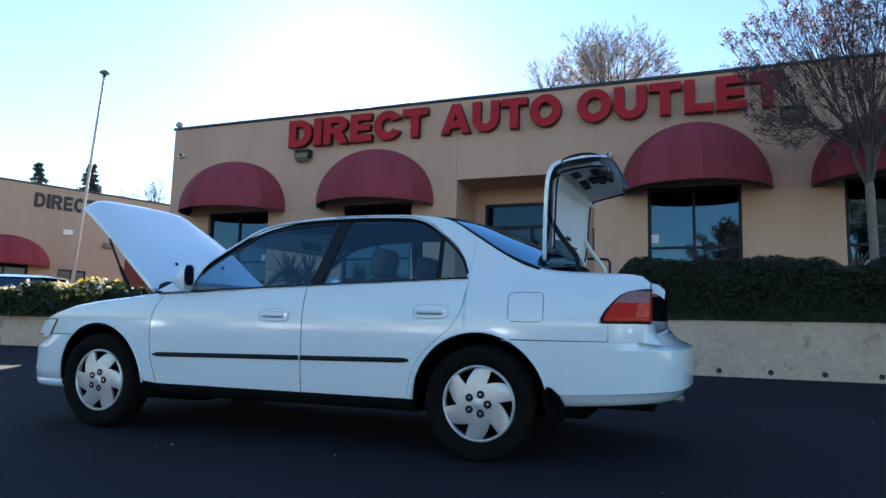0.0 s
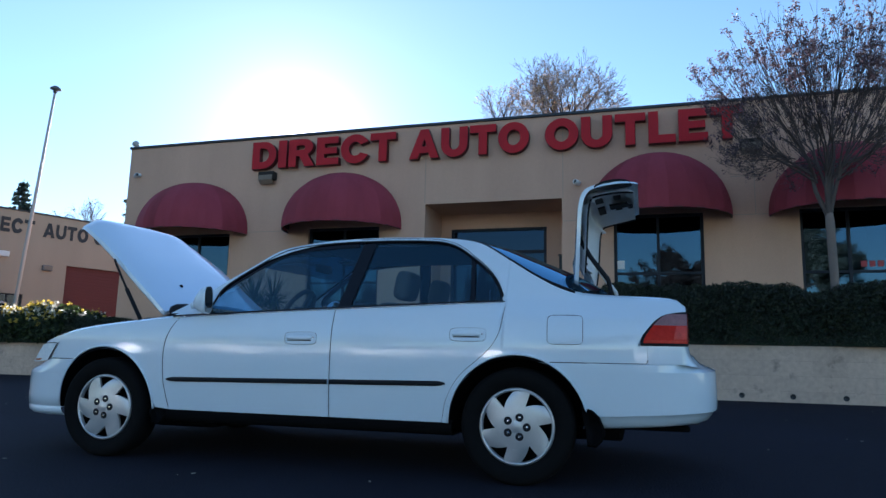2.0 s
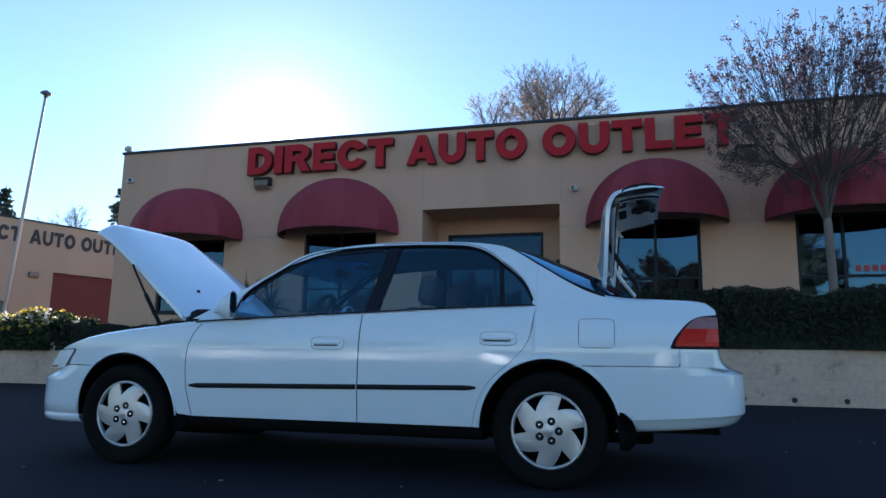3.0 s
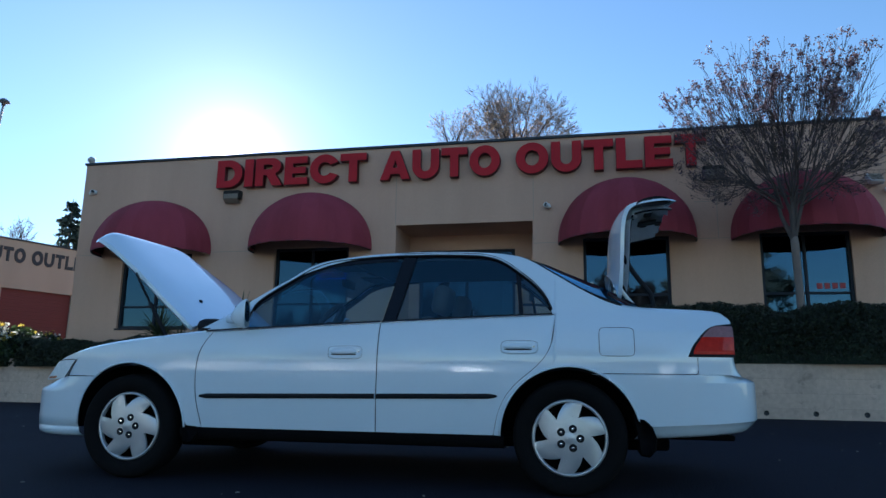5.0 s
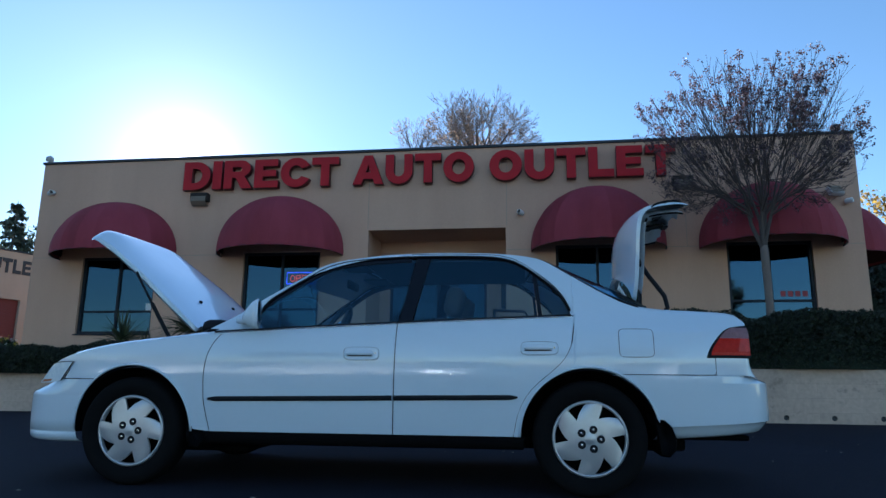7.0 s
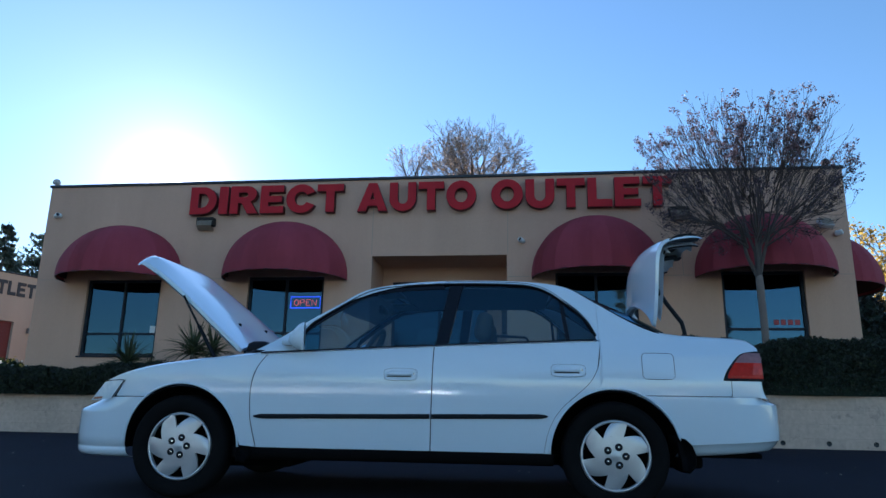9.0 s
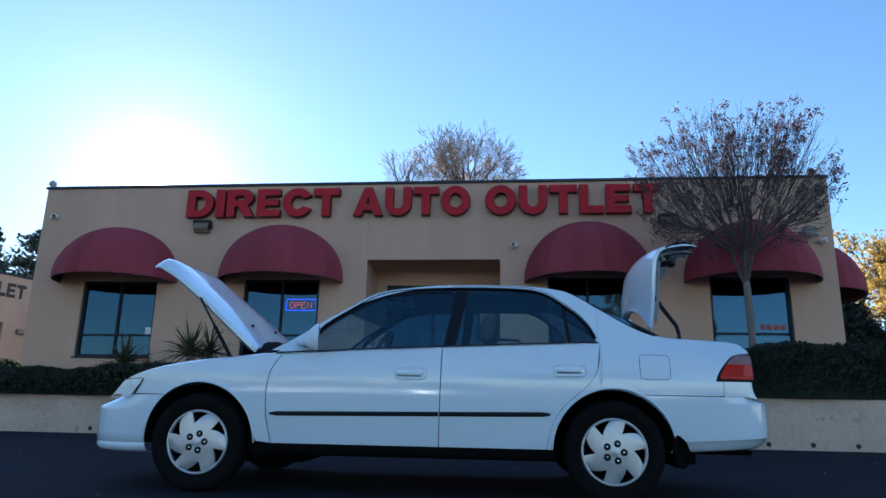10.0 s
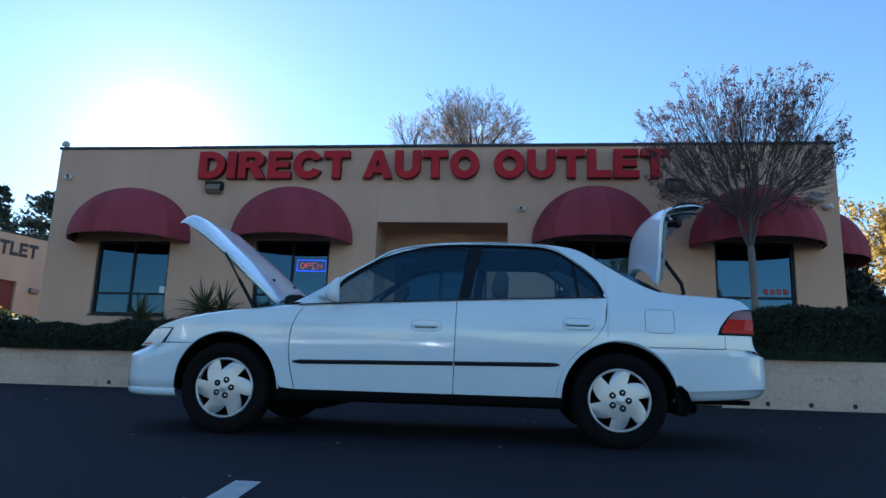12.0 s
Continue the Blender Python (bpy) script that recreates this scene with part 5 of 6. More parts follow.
    # lip round the wheel openings
    for cx in (FX, RX):
        pts = [(cx + ARCH * math.cos(math.pi * k / 32), 0, HUB_Z + 0.005 + ARCH * math.sin(math.pi * k / 32)) for k in range(33)]
        part("arch_lip", tubed([(x, side * (half(x, z) + 0.001), z) for x, _, z in pts], 0.007, 6), M_PAINT, fender if cx == FX else quarter, smooth=True)
        bm = bmesh.new()
        grid(bm, [[(cx + r * math.cos(math.pi * k / 24), side * (y or half(cx + r * math.cos(math.pi * k / 24), HUB_Z + 0.3 * math.sin(math.pi * k / 24)) - 0.014), HUB_Z + r * math.sin(math.pi * k / 24) - 0.02) for k in range(0, 25)] for r, y in ((ARCH + 0.004, 0.0), (ARCH + 0.018, 0.775), (ARCH + 0.018, 0.48), (0.02, 0.47))])
        part("wheel_liner", bm, M_UNDER, fender if cx == FX else quarter, "black wheel arch liner", smooth=True)
    # cabin side: pillars and roof rail round the window opening
    bm = bmesh.new()
    rows = []
    n = 60
    for i in range(n + 1):
        t = i / n
        s_out = lerp(0.035, 0.872, t)
        xo, zo = edge_x(s_out), edge_z(s_out)
        xi = lerp(-0.612, 1.262, cos_ends(t) * 0.35 + t * 0.65)
        zi = opening_top(xi) if xi < 1.255 else lerp(opening_top(1.255), 1.0, 1.0)
        row = []
        for k in range(6):
            x, z = lerp(xi, xo, k / 5), lerp(zi, zo, k / 5)
            row.append((x, side * (half(x, z) - (0.010 if k == 0 else 0.0)), z))
        rows.append(row)
    rows.append([(x + 0.05, side * (half(x + 0.05, z - 0.02 - 0.004 * i) - 0.002), z - 0.02 - 0.004 * i) for i, (x, y, z) in enumerate(rows[-1])])
    grid(bm, rows)
    cab = part("cabin_frame", bm, M_PAINT, car, "white window pillars and roof rail", smooth=True)
    # mirror sail, belt line and window trims
    bm = bmesh.new()
    vs = [[(x, side * (half(x, z) + 0.001), z) for x, z in ((lerp(-0.86, -0.605, i / 8), lerp(belt(lerp(-0.86, -0.605, i / 8)) - 0.01, max(belt(lerp(-0.86, -0.605, i / 8)), edge_z(0.06 + 0.137 * i / 8) - 0.045), k / 3)) for k in range(4))] for i in range(9)]
    grid(bm, vs)
    part("mirror_sail", bm, M_PAINT, fd, smooth=True)
    for nm, a, b in (("belt_trim", -0.84, 0.256), ("belt_trim", 0.268, 1.262)):
        part(nm, tubed([(x, side * (half(x, belt(x)) + 0.002), belt(x) + 0.003) for x in [lerp(a, b, i / 20) for i in range(21)]], 0.0075, 6), M_TRIM, fd if b < 0.5 else rd, "black belt moulding", smooth=True)
        part("bright_trim", tubed([(x, side * (half(x, belt(x)) + 0.006), belt(x) - 0.003) for x in [lerp(a, b, i / 20) for i in range(21)]], 0.004, 5), M_CHROME, fd if b < 0.5 else rd, smooth=True)
    part("window_trim", tubed([(x, side * (half(x, opening_top(x)) - 0.003), opening_top(x) - 0.001) for x in [lerp(-0.606, 1.258, i / 90) for i in range(91)]], 0.006, 6), M_TRIM, cab, "black window surround", smooth=True)
    skin("door_frame", M_PILLAR, fd, const(-0.588), const(0.30), lambda x: max(belt(x) + 0.01, opening_top(x) - 0.036), opening_top, 40, 2, side, inset=0.011, depth=0.01, gap=0.0, label="black door window frame")
    skin("door_frame", M_PILLAR, rd, const(0.36), const(1.235), lambda x: opening_top(x) - 0.016, opening_top, 40, 2, side, inset=0.011, depth=0.01, gap=0.0, label="black door window frame")
    part("drip_moulding", tubed([(x, side * (half(x, opening_top(x) + 0.02) + 0.002), opening_top(x) + 0.014) for x in [lerp(0.30, 1.262, i / 70) for i in range(71)]], 0.003, 5), M_TRIM, cab, "dark drip moulding", smooth=True)
    glass_pane("front_window", fd, const(-0.605), b_l, side)
    glass_pane("rear_window", rd, b_r, near_line(1.075, 1.0, 1.04, 1.30), side)
    glass_pane("quarter_window", rd, near_line(1.10, 1.0, 1.065, 1.30), const(1.258), side)
    skin("b_pillar", M_PILLAR, cab, b_l, b_r, belt, opening_top, 5, 10, side, inset=0.012, depth=0.04, label="black door pillar")
    skin("window_divider", M_PILLAR, rd, near_line(1.073, 1.0, 1.038, 1.30), near_line(1.102, 1.0, 1.067, 1.30), belt, opening_top, 3, 8, side, inset=0.012, depth=0.02, label="black window divider")
    handle(fd, -0.02, 0.145, 0.772, side)
    handle(rd, 1.0, 1.160, 0.806, side)
    moulding(fd, -0.855, 0.246, side)
    moulding(rd, 0.258, 0.955, side)
    # door cards and inner shell behind the shut lines
    part("door_card", boxed(-0.86, 0.93, min(side * 0.74, side * 0.80), max(side * 0.74, side * 0.80), 0.30, 0.90, bevel=0.01), M_DASH, car, "grey inner door trim")
    # sill
    bm = bmesh.new()
    grid(bm, [[(x, side * y, z) for x in (-0.985, -0.5, 0.0, 0.5, 0.985)] for y, z in ((0.80, 0.330), (0.848, 0.318), (0.850, 0.295), (0.838, 0.255), (0.80, 0.245), (0.60, 0.24))])
    part("sill", bm, M_UNDER, car, "black sill panel", smooth=True)
    # mud flaps
    for prof in ([(1.695, 0.440), (1.748, 0.424), (1.788, 0.385), (1.810, 0.325), (1.803, 0.262), (1.768, 0.226), (1.722, 0.232), (1.715, 0.31), (1.700, 0.38)],
                 [(-0.968, 0.43), (-0.925, 0.412), (-0.880, 0.352), (-0.858, 0.29), (-0.905, 0.222), (-0.968, 0.230)]):
        fl = bmesh.new()
        ys = [side * 0.60, side * 0.845, side * 0.856]
        cx, cz = sum(p[0] for p in prof) / len(prof), sum(p[1] for p in prof) / len(prof)
        rings = [[fl.verts.new((lerp(cx, x, k), y, lerp(cz, z, k))) for x, z in prof] for y, k in zip(ys, (1.0, 1.0, 0.90))]
        for r0, r1 in zip(rings, rings[1:]):
            for k in range(len(prof)):
                fl.faces.new((r0[k], r0[k - 1], r1[k - 1], r1[k]))
        fl.faces.new(rings[-1])
        part("mud_flap", fl, M_UNDER, car, "black mud flap", smooth=True)
    # head lamp
    hl = part("head_lamp", bmesh.new(), M_REFLECTOR, car, "clear wraparound head lamp")
    bm = bmesh.new()

    def hl_pt(u, v, out):
        x = lerp(-2.005 + 0.112 * v, -1.832 + 0.082 * v, u)
        z = lerp(0.588 + 0.018 * u ** 2, 0.718 - 0.010 * (1 - u) ** 3, v)
        return (x, side * (half(x, min(z, 0.7)) + out), z)
    grid(bm, [[hl_pt(i / 12, j / 6, -0.010) for i in range(13)] for j in range(7)])
    bm.to_mesh(hl.data)
    bm.free()
    bm = bmesh.new()
    grid(bm, [[hl_pt(i / 12, j / 6, 0.005) for i in range(13)] for j in range(7)])
    part("lens", bm, M_HEADLENS, hl, "clear lamp lens", smooth=True)
    bm = bmesh.new()
    grid(bm, [[hl_pt(lerp(0.06, 0.50, i / 6), lerp(0.05, 0.17, j / 2), 0.0065) for i in range(7)] for j in range(3)])
    part("side_marker", bm, M_AMBER, hl, "amber side marker", smooth=True)
    bm = bmesh.new()
    tube(bm, [hl_pt(1, j / 6, 0.004) for j in range(7)] + [hl_pt(1 - i / 12, 1, 0.004) for i in range(1, 13)], 0.0032, 5)
    part("lamp_seal", bm, M_TRIM, hl, "black lamp seal")
    # tail lamp
    tl = part("tail_lamp", bmesh.new(), M_TRIM, car, "dark lamp housing")

    def tl_pt(u, v, out):
        z = lerp(0.758, 0.940, v)
        x = lerp(lamp_inner(z), 2.243, u)
        return (x, side * (half(x, z) + out), z)
    bm = bmesh.new()
    grid(bm, [[tl_pt(i / 10, j / 14, 0.001) for i in range(11)] for j in range(15)])
    bm.to_mesh(tl.data)
    bm.free()
    for nm, v0, v1, mt, lab in (("red_lens", 0.085, 0.60, M_REDLENS, "red lamp lens"), ("clear_lens", 0.60, 0.935, M_CLEARLENS, "pale pink clear lamp lens")):
        bm = bmesh.new()
        grid(bm, [[tl_pt(lerp(0.075, 0.985, i / 10), lerp(v0, v1, j / 6), 0.005) for i in range(11)] for j in range(7)])
        part(nm, bm, mt, tl, lab, smooth=True)
    bm = bmesh.new()
    grid(bm, [[tl_pt(lerp(0.14, 0.96, i / 8), lerp(0.09, 0.17, j / 3), 0.0065) for i in range(9)] for j in range(4)])
    part("side_reflector", bm, M_REFLEX, tl, "pale orange side reflector", smooth=True)
    bm = bmesh.new()
    grid(bm, [[tl_pt(lerp(0.70, 0.985, i / 6), lerp(0.20, 0.59, j / 5), 0.0058) for i in range(7)] for j in range(6)])
    part("signal_lens", bm, M_SIGNAL, tl, "pinkish turn signal lens", smooth=True)
    # lamp's inner end and the trunk gutter beside it
    bm = bmesh.new()
    rows = []
    for i in range(9):
        z = lerp(0.762, 0.940, i / 8)
        yo = half(2.238, min(z, 0.94)) - 0.004
        rows.append([(2.240, side * yo, z), (2.246, side * (yo - 0.02), z), (2.248, side * (yo - 0.045), z)])
    grid(bm, rows)
    part("lamp_end", bm, M_REDLENS, tl, "red lens wrapped round the corner", smooth=True)
    bm = bmesh.new()
    rows = []
    for i in range(15):
        x = lerp(1.655, 2.238, i / 14)
        z = deck_top(x)
        y = half(x, z)
        rows.append([(x, side * (y - 0.002), z - 0.003), (x, side * (y - 0.03), z + 0.012), (x, side * (y - 0.085), z + 0.017), (x, side * (y - 0.10), z + 0.004), (x, side * (y - 0.115), z - 0.05)])
    grid(bm, rows)
    part("deck_edge", bm, M_PAINT, quarter, smooth=True)
    # edge of the fender that the hood closes on
    bm = bmesh.new()
    rows = []
    for i in range(15):
        x = lerp(-1.89, -0.86, i / 14)
        z = fender_top(x)
        y = half(x, z)
        rows.append([(x, side * (y - 0.002), z - 0.003), (x, side * (y - 0.025), z + 0.010), (x, side * (y - 0.075), z + 0.016), (x, side * (y - 0.085), z - 0.06)])
    grid(bm, rows)
    part("fender_edge", bm, M_PAINT, fender, smooth=True)

# roof, windscreen and rear window across the car
bow = spline([(0.0, -0.26), (0.2, -0.17), (0.44, -0.07), (0.6, 0.0), (0.78, 0.06), (0.9, 0.11), (1.0, 0.15)])
crown = spline([(0.0, 0.02), (0.44, 0.022), (0.6, 0.026), (0.76, 0.022), (0.82, 0.030), (0.88, 0.060), (0.94, 0.085), (1.0, 0.045)])


def over(s, k, lift=0.0):
    """A point on the skin across the cabin: s along the outline from windscreen to rear window, k from side to side."""
    x, z = edge_x(s), edge_z(s)
    y = half(x, z) * k
    q = 1 - k * k
    return (x + bow(s) * q, y, z + crown(s) * q + lift - 0.012 * k ** 8)


def across(name, mat, s0, s1, ns, lift=0.0, label="", kk=1.0):
    bm = bmesh.new()
    grid(bm, [[over(lerp(s0, s1, i / ns), kk * lerp(-1, 1, j / 24), lift) for j in range(25)] for i in range(ns + 1)])
    return part(name, bm, mat, car, label, smooth=True)


across("roof", M_PAINT, 0.425, 0.775, 24, label="white roof panel")
across("windscreen", M_CARGLASS, 0.03, 0.43, 20, -0.004, "tinted windscreen", 0.985)
across("shade_band", M_BAND, 0.305, 0.43, 6, -0.007, "dark tinted band along the top of the windscreen", 0.98)
across("rear_screen", M_REARGLASS, 0.77, 0.995, 16, -0.003, "tinted rear window", 0.955)
for k in (-1, 1):
    for s0, s1, nm in ((0.77, 0.995, "rear_screen_trim"), (0.03, 0.43, "windscreen_trim")):
        part(nm, tubed([over(lerp(s0, s1, i / 20), k * (0.955 if s0 > 0.5 else 0.985), 0.001) for i in range(21)], 0.009, 6), M_TRIM, car, "black screen seal", smooth=True)
for s, kk in ((0.775, 0.955), (0.43, 0.98)):
    part("screen_header_seal", tubed([over(s, kk * lerp(-1, 1, j / 24), 0.0) for j in range(25)], 0.008, 6), M_TRIM, car, "black screen seal", smooth=True)
# cowl and wipers
bm = bmesh.new()
grid(bm, [[(over(0.03, k)[0] - d, over(0.03, k)[1], over(0.03, k)[2] - h) for k in [lerp(-0.97, 0.97, j / 16) for j in range(17)]] for d, h in ((-0.01, -0.01), (0.06, 0.02), (0.14, 0.03), (0.15, 0.12))])
part("cowl", bm, M_TRIM, car, "black windscreen cowl", smooth=True)
for side in (-1, 1):
    part("cowl_end", boxed(-1.01, -0.85, min(side * 0.56, side * 0.715), max(side * 0.56, side * 0.715), 0.885, 0.985, bevel=0.045), M_TRIM, car, "black plastic cowl end", smooth=True)

# bumpers, swept round the ends of the car
front_plan = [(-1.648, 0.842), (-1.72, 0.834), (-1.82, 0.817), (-1.92, 0.790), (-2.02, 0.748), (-2.10, 0.692), (-2.165, 0.612), (-2.21, 0.50), (-2.24, 0.34), (-2.255, 0.17), (-2.26, 0.0)]
rear_plan = [(1.700, 0.8635), (1.80, 0.858), (1.92, 0.8425), (2.04, 0.8240), (2.16, 0.790), (2.26, 0.735), (2.335, 0.655), (2.385, 0.54), (2.412, 0.37), (2.425, 0.18), (2.43, 0.0)]


def bumper(name, plan, sections, label, crease):
    full = [(x, -y) for x, y in plan] + [(x, y) for x, y in plan[-2::-1]]
    cx = plan[0][0]
    hub = FX if cx < 0 else RX
    bm = bmesh.new()
    rows = []
    for z, off, rise in sections:
        row = []
        for x, y in full:
            n = Vector((x - cx * 0.55, y * 1.3, 0)).normalized()
            e = min(1.0, abs(x - cx) / 0.6)
            near = max(0.0, 1 - abs(x - cx) / 0.35)
            start = hub + math.copysign(math.sqrt(max(0.01, (ARCH - 0.003) ** 2 - (z - HUB_Z - 0.005) ** 2)), cx)
            flush = min(1.0, max(0.0, (abs(x - cx) - (0.48 if cx > 0 else 0.22)) / (0.12 if cx > 0 else 0.25))) if z > 0.53 else 1.0
            xx = x - n.x * off * flush + (start - cx) * near
            body = max(0.0, min(1.0, 1.35 - abs(x - cx) / 0.30))
            if cx > 0 and z > 0.53:
                body = max(body, min(1.0, (z - 0.53) / 0.08) * max(0.0, min(1.0, (2.25 - xx) / 0.07)))
            yy = lerp(y, math.copysign(half(xx, z), y), body) - n.y * off * flush * (0.3 if cx > 0 and z > 0.61 else 1.0)
            row.append((xx, yy, (z if z < 0.664 or cx < 0 else 0.662 + (z - 0.662) * flush) + rise * e))
        rows.append(row)
    grid(bm, rows)
    for f in bm.faces:
        f.smooth = True
    bm.verts.index_update()
    for e in bm.edges:
        a, b = e.verts[0].index // len(full), e.verts[1].index // len(full)
        if a == b and a in crease:
            e.smooth = False
    return part(name, bm, M_PAINT, car, label)


fb = bumper("front_bumper", front_plan, [(0.235, 0.07, 0.0), (0.245, 0.022, 0.0), (0.262, 0.008, 0.0), (0.292, 0.004, 0.0), (0.297, 0.012, 0.0), (0.303, 0.003, 0.0), (0.36, 0.0, 0.0), (0.45, 0.0, 0.0), (0.515, 0.002, 0.0), (0.532, 0.010, 0.0), (0.552, 0.045, 0.0), (0.58, 0.095, 0.0), (0.603, 0.135, -0.004), (0.614, 0.17, -0.006)], "white front bumper cover", (8,))
rb = bumper("rear_bumper", rear_plan, [(0.310, 0.12, 0.03), (0.313, 0.065, 0.035), (0.325, 0.045, 0.035), (0.350, 0.025, 0.035), (0.374, 0.010, 0.033), (0.382, 0.000, 0.03), (0.45, -0.002, 0.01), (0.54, 0.000, 0.0), (0.60, 0.001, 0.0), (0.621, 0.004, 0.0), (0.630, 0.022, 0.0), (0.642, 0.055, 0.0), (0.656, 0.085, 0.0), (0.680, 0.11, 0.0), (0.700, 0.125, 0.0)], "white rear bumper cover", (5, 9))
part("bumper_lip", boxed(1.85, 2.25, -0.62, 0.62, 0.300, 0.33, bevel=0.01), M_UNDER, rb, "black bumper underside")
ex = part("exhaust_pipe", tubed([(1.9, 0.42, 0.27), (2.25, 0.42, 0.26), (2.36, 0.42, 0.255)], 0.026, 12), M_GREY_METAL, car, smooth=True)
bm = bmesh.new()
box(bm, -2.10, -2.06, -0.46, 0.46, 0.575, 0.66, bevel=0.01)
part("grille", bm, M_TRIM, car, "black front grille")
part("radiator_panel", boxed(-2.06, -1.98, -0.56, 0.56, 0.30, 0.62, bevel=0.01), M_UNDER, car, "black radiator support")
part("engine", boxed(-1.95, -1.15, -0.50, 0.50, 0.30, 0.76, bevel=0.05), M_UNDER, car, "dark engine block and covers")
part("firewall", boxed(-1.02, -0.98, -0.78, 0.78, 0.25, 0.86), M_UNDER, car, "dark firewall")
# dark box added for the shade under the car; hides the far wheel
part("under_shade_box", boxed(-1.16, -0.70, -0.55, 0.55, 0.175, 0.30, bevel=0.02), M_UNDER, car, "dark box added for shade under the front")
part("underbody", boxed(-0.98, 1.9, -0.62, 0.62, 0.235, 0.31, bevel=0.02), M_UNDER, car, "dark underbody")
# trunk: floor, back panel, sides
part("trunk_floor", boxed(1.76, 2.25, -0.66, 0.66, 0.42, 0.46), M_UNDER, car, "dark trunk floor")
part("back_panel", boxed(2.235, 2.262, -0.66, 0.66, 0.46, 0.70, bevel=0.01), M_JAMB, car, "white trunk back panel")
part("parcel_shelf", boxed(1.30, 1.62, -0.60, 0.60, 0.965, 1.00, bevel=0.01), M_DASH, car, "grey parcel shelf")

# hood, propped open
hood_edge_x = spline([(0.0, -1.035), (0.25, -1.275), (0.5, -1.51), (0.75, -1.742), (0.92, -1.868), (1.0, -1.902)])
hood_edge_z = spline([(0.0, 0.930), (0.25, 1.134), (0.5, 1.334), (0.75, 1.497), (0.92, 1.554), (1.0, 1.552)])
hood_half = spline([(0.0, 0.690), (0.3, 0.668), (0.6, 0.635), (0.85, 0.580), (1.0, 0.530)])
hood_crown = spline([(0.0, 0.020), (0.3, 0.027), (0.6, 0.032), (0.85, 0.066), (1.0, 0.088)])


def hood_pt(u, k, lift=0.0):
    w = hood_half(u)
    q = 1 - abs(k) ** (3.2 + 8.0 * u ** 4)
    nx, nz = 0.66, 0.75
    nose = 0.045 * (1 - k * k) * max(0.0, (u - 0.6) / 0.4)
    c = hood_crown(u) * q + lift
    back = 0.085 * (1 - k * k) * max(0.0, 1 - u / 0.35) ** 2
    return Vector((hood_edge_x(u) + nx * c - nose * 0.8 - back * 0.76, w * k, hood_edge_z(u) + nz * c + nose * 0.45 + back * 0.65))


hood = thing("hood", "", "", m=None)
hood.parent = car
bm = bmesh.new()
rows = [[hood_pt(i / 28, lerp(-1, 1, j / 28)) for j in range(29)] for i in range(29)]
grid(bm, rows)
rim = [e for e in bm.edges if len(e.link_faces) == 1]
ex_g = bmesh.ops.extrude_edge_only(bm, edges=rim)["geom"]
for g in ex_g:
    if isinstance(g, bmesh.types.BMVert):
        g.co += Vector((-0.014, 0, -0.022))
for e in rim:
    e.smooth = False
for f in bm.faces:
    f.smooth = True
hood_skin = part("hood_skin", bm, M_PAINT, hood, "white outer hood panel")
bm = bmesh.new()
grid(bm, [[hood_pt(lerp(0.02, 0.97, i / 16), lerp(-0.97, 0.97, j / 16), -0.03 - 0.012 * (1 if (i % 5 == 0 or j % 5 == 0) else 0)) for j in range(17)] for i in range(17)])
part("hood_liner", bm, M_JAMB, hood, "white inner hood frame", smooth=True)
for k in (-0.40, 0.40):
    p = hood_pt(0.215, k, 0.003)
    bm = bmesh.new()
    lathe(bm, [(0.0, 0.012), (0.010, 0.010), (0.014, 0.0), (0.014, -0.006)], 12, Matrix.Translation(p) @ Matrix.Rotation(radians(40), 4, "Y"), axis="z")
    part("washer_jet", bm, M_TRIM, hood, "black washer jet")
strut = part("hood_strut", tubed([(-1.205, -0.70, 0.86), (-1.345, -0.70, 1.085)], 0.013, 8), M_TRIM, car, "black gas strut")
part("rod", tubed([(-1.345, -0.70, 1.085), (-1.455, -0.685, 1.255), (-1.475, -0.68, 1.290)], 0.0075, 8), M_TRIM, strut)

# trunk lid, raised
lid_x = spline([(0.0, 1.640), (0.12, 1.650), (0.30, 1.660), (0.45, 1.668), (0.55, 1.683), (0.62, 1.713), (0.70, 1.767), (0.80, 1.849), (0.9, 1.930), (1.0, 1.985)])
lid_z = spline([(0.0, 1.110), (0.12, 1.212), (0.30, 1.378), (0.45, 1.516), (0.55, 1.601), (0.62, 1.648), (0.70, 1.670), (0.80, 1.686), (0.9, 1.697), (1.0, 1.702)])
lid_half = spline([(0.0, 0.575), (0.1, 0.612), (0.3, 0.640), (0.6, 0.650), (0.8, 0.625), (1.0, 0.53)])


def lid_pt(u, k, deep=0.0):
    d = 0.01
    tx, tz = lid_x(min(1, u + d)) - lid_x(max(0, u - d)), lid_z(min(1, u + d)) - lid_z(max(0, u - d))
    ln = math.hypot(tx, tz)
    nx, nz = -tz / ln, tx / ln
    c = 0.050 * (1 - k * k) - deep
    arch_in = 0.18 * (1 - k * k) ** 0.7 * max(0.0, 1 - u / 0.24)
    return Vector((lid_x(u) + nx * c, lid_half(u) * k, lid_z(u) + nz * c - 0.0 + arch_in))


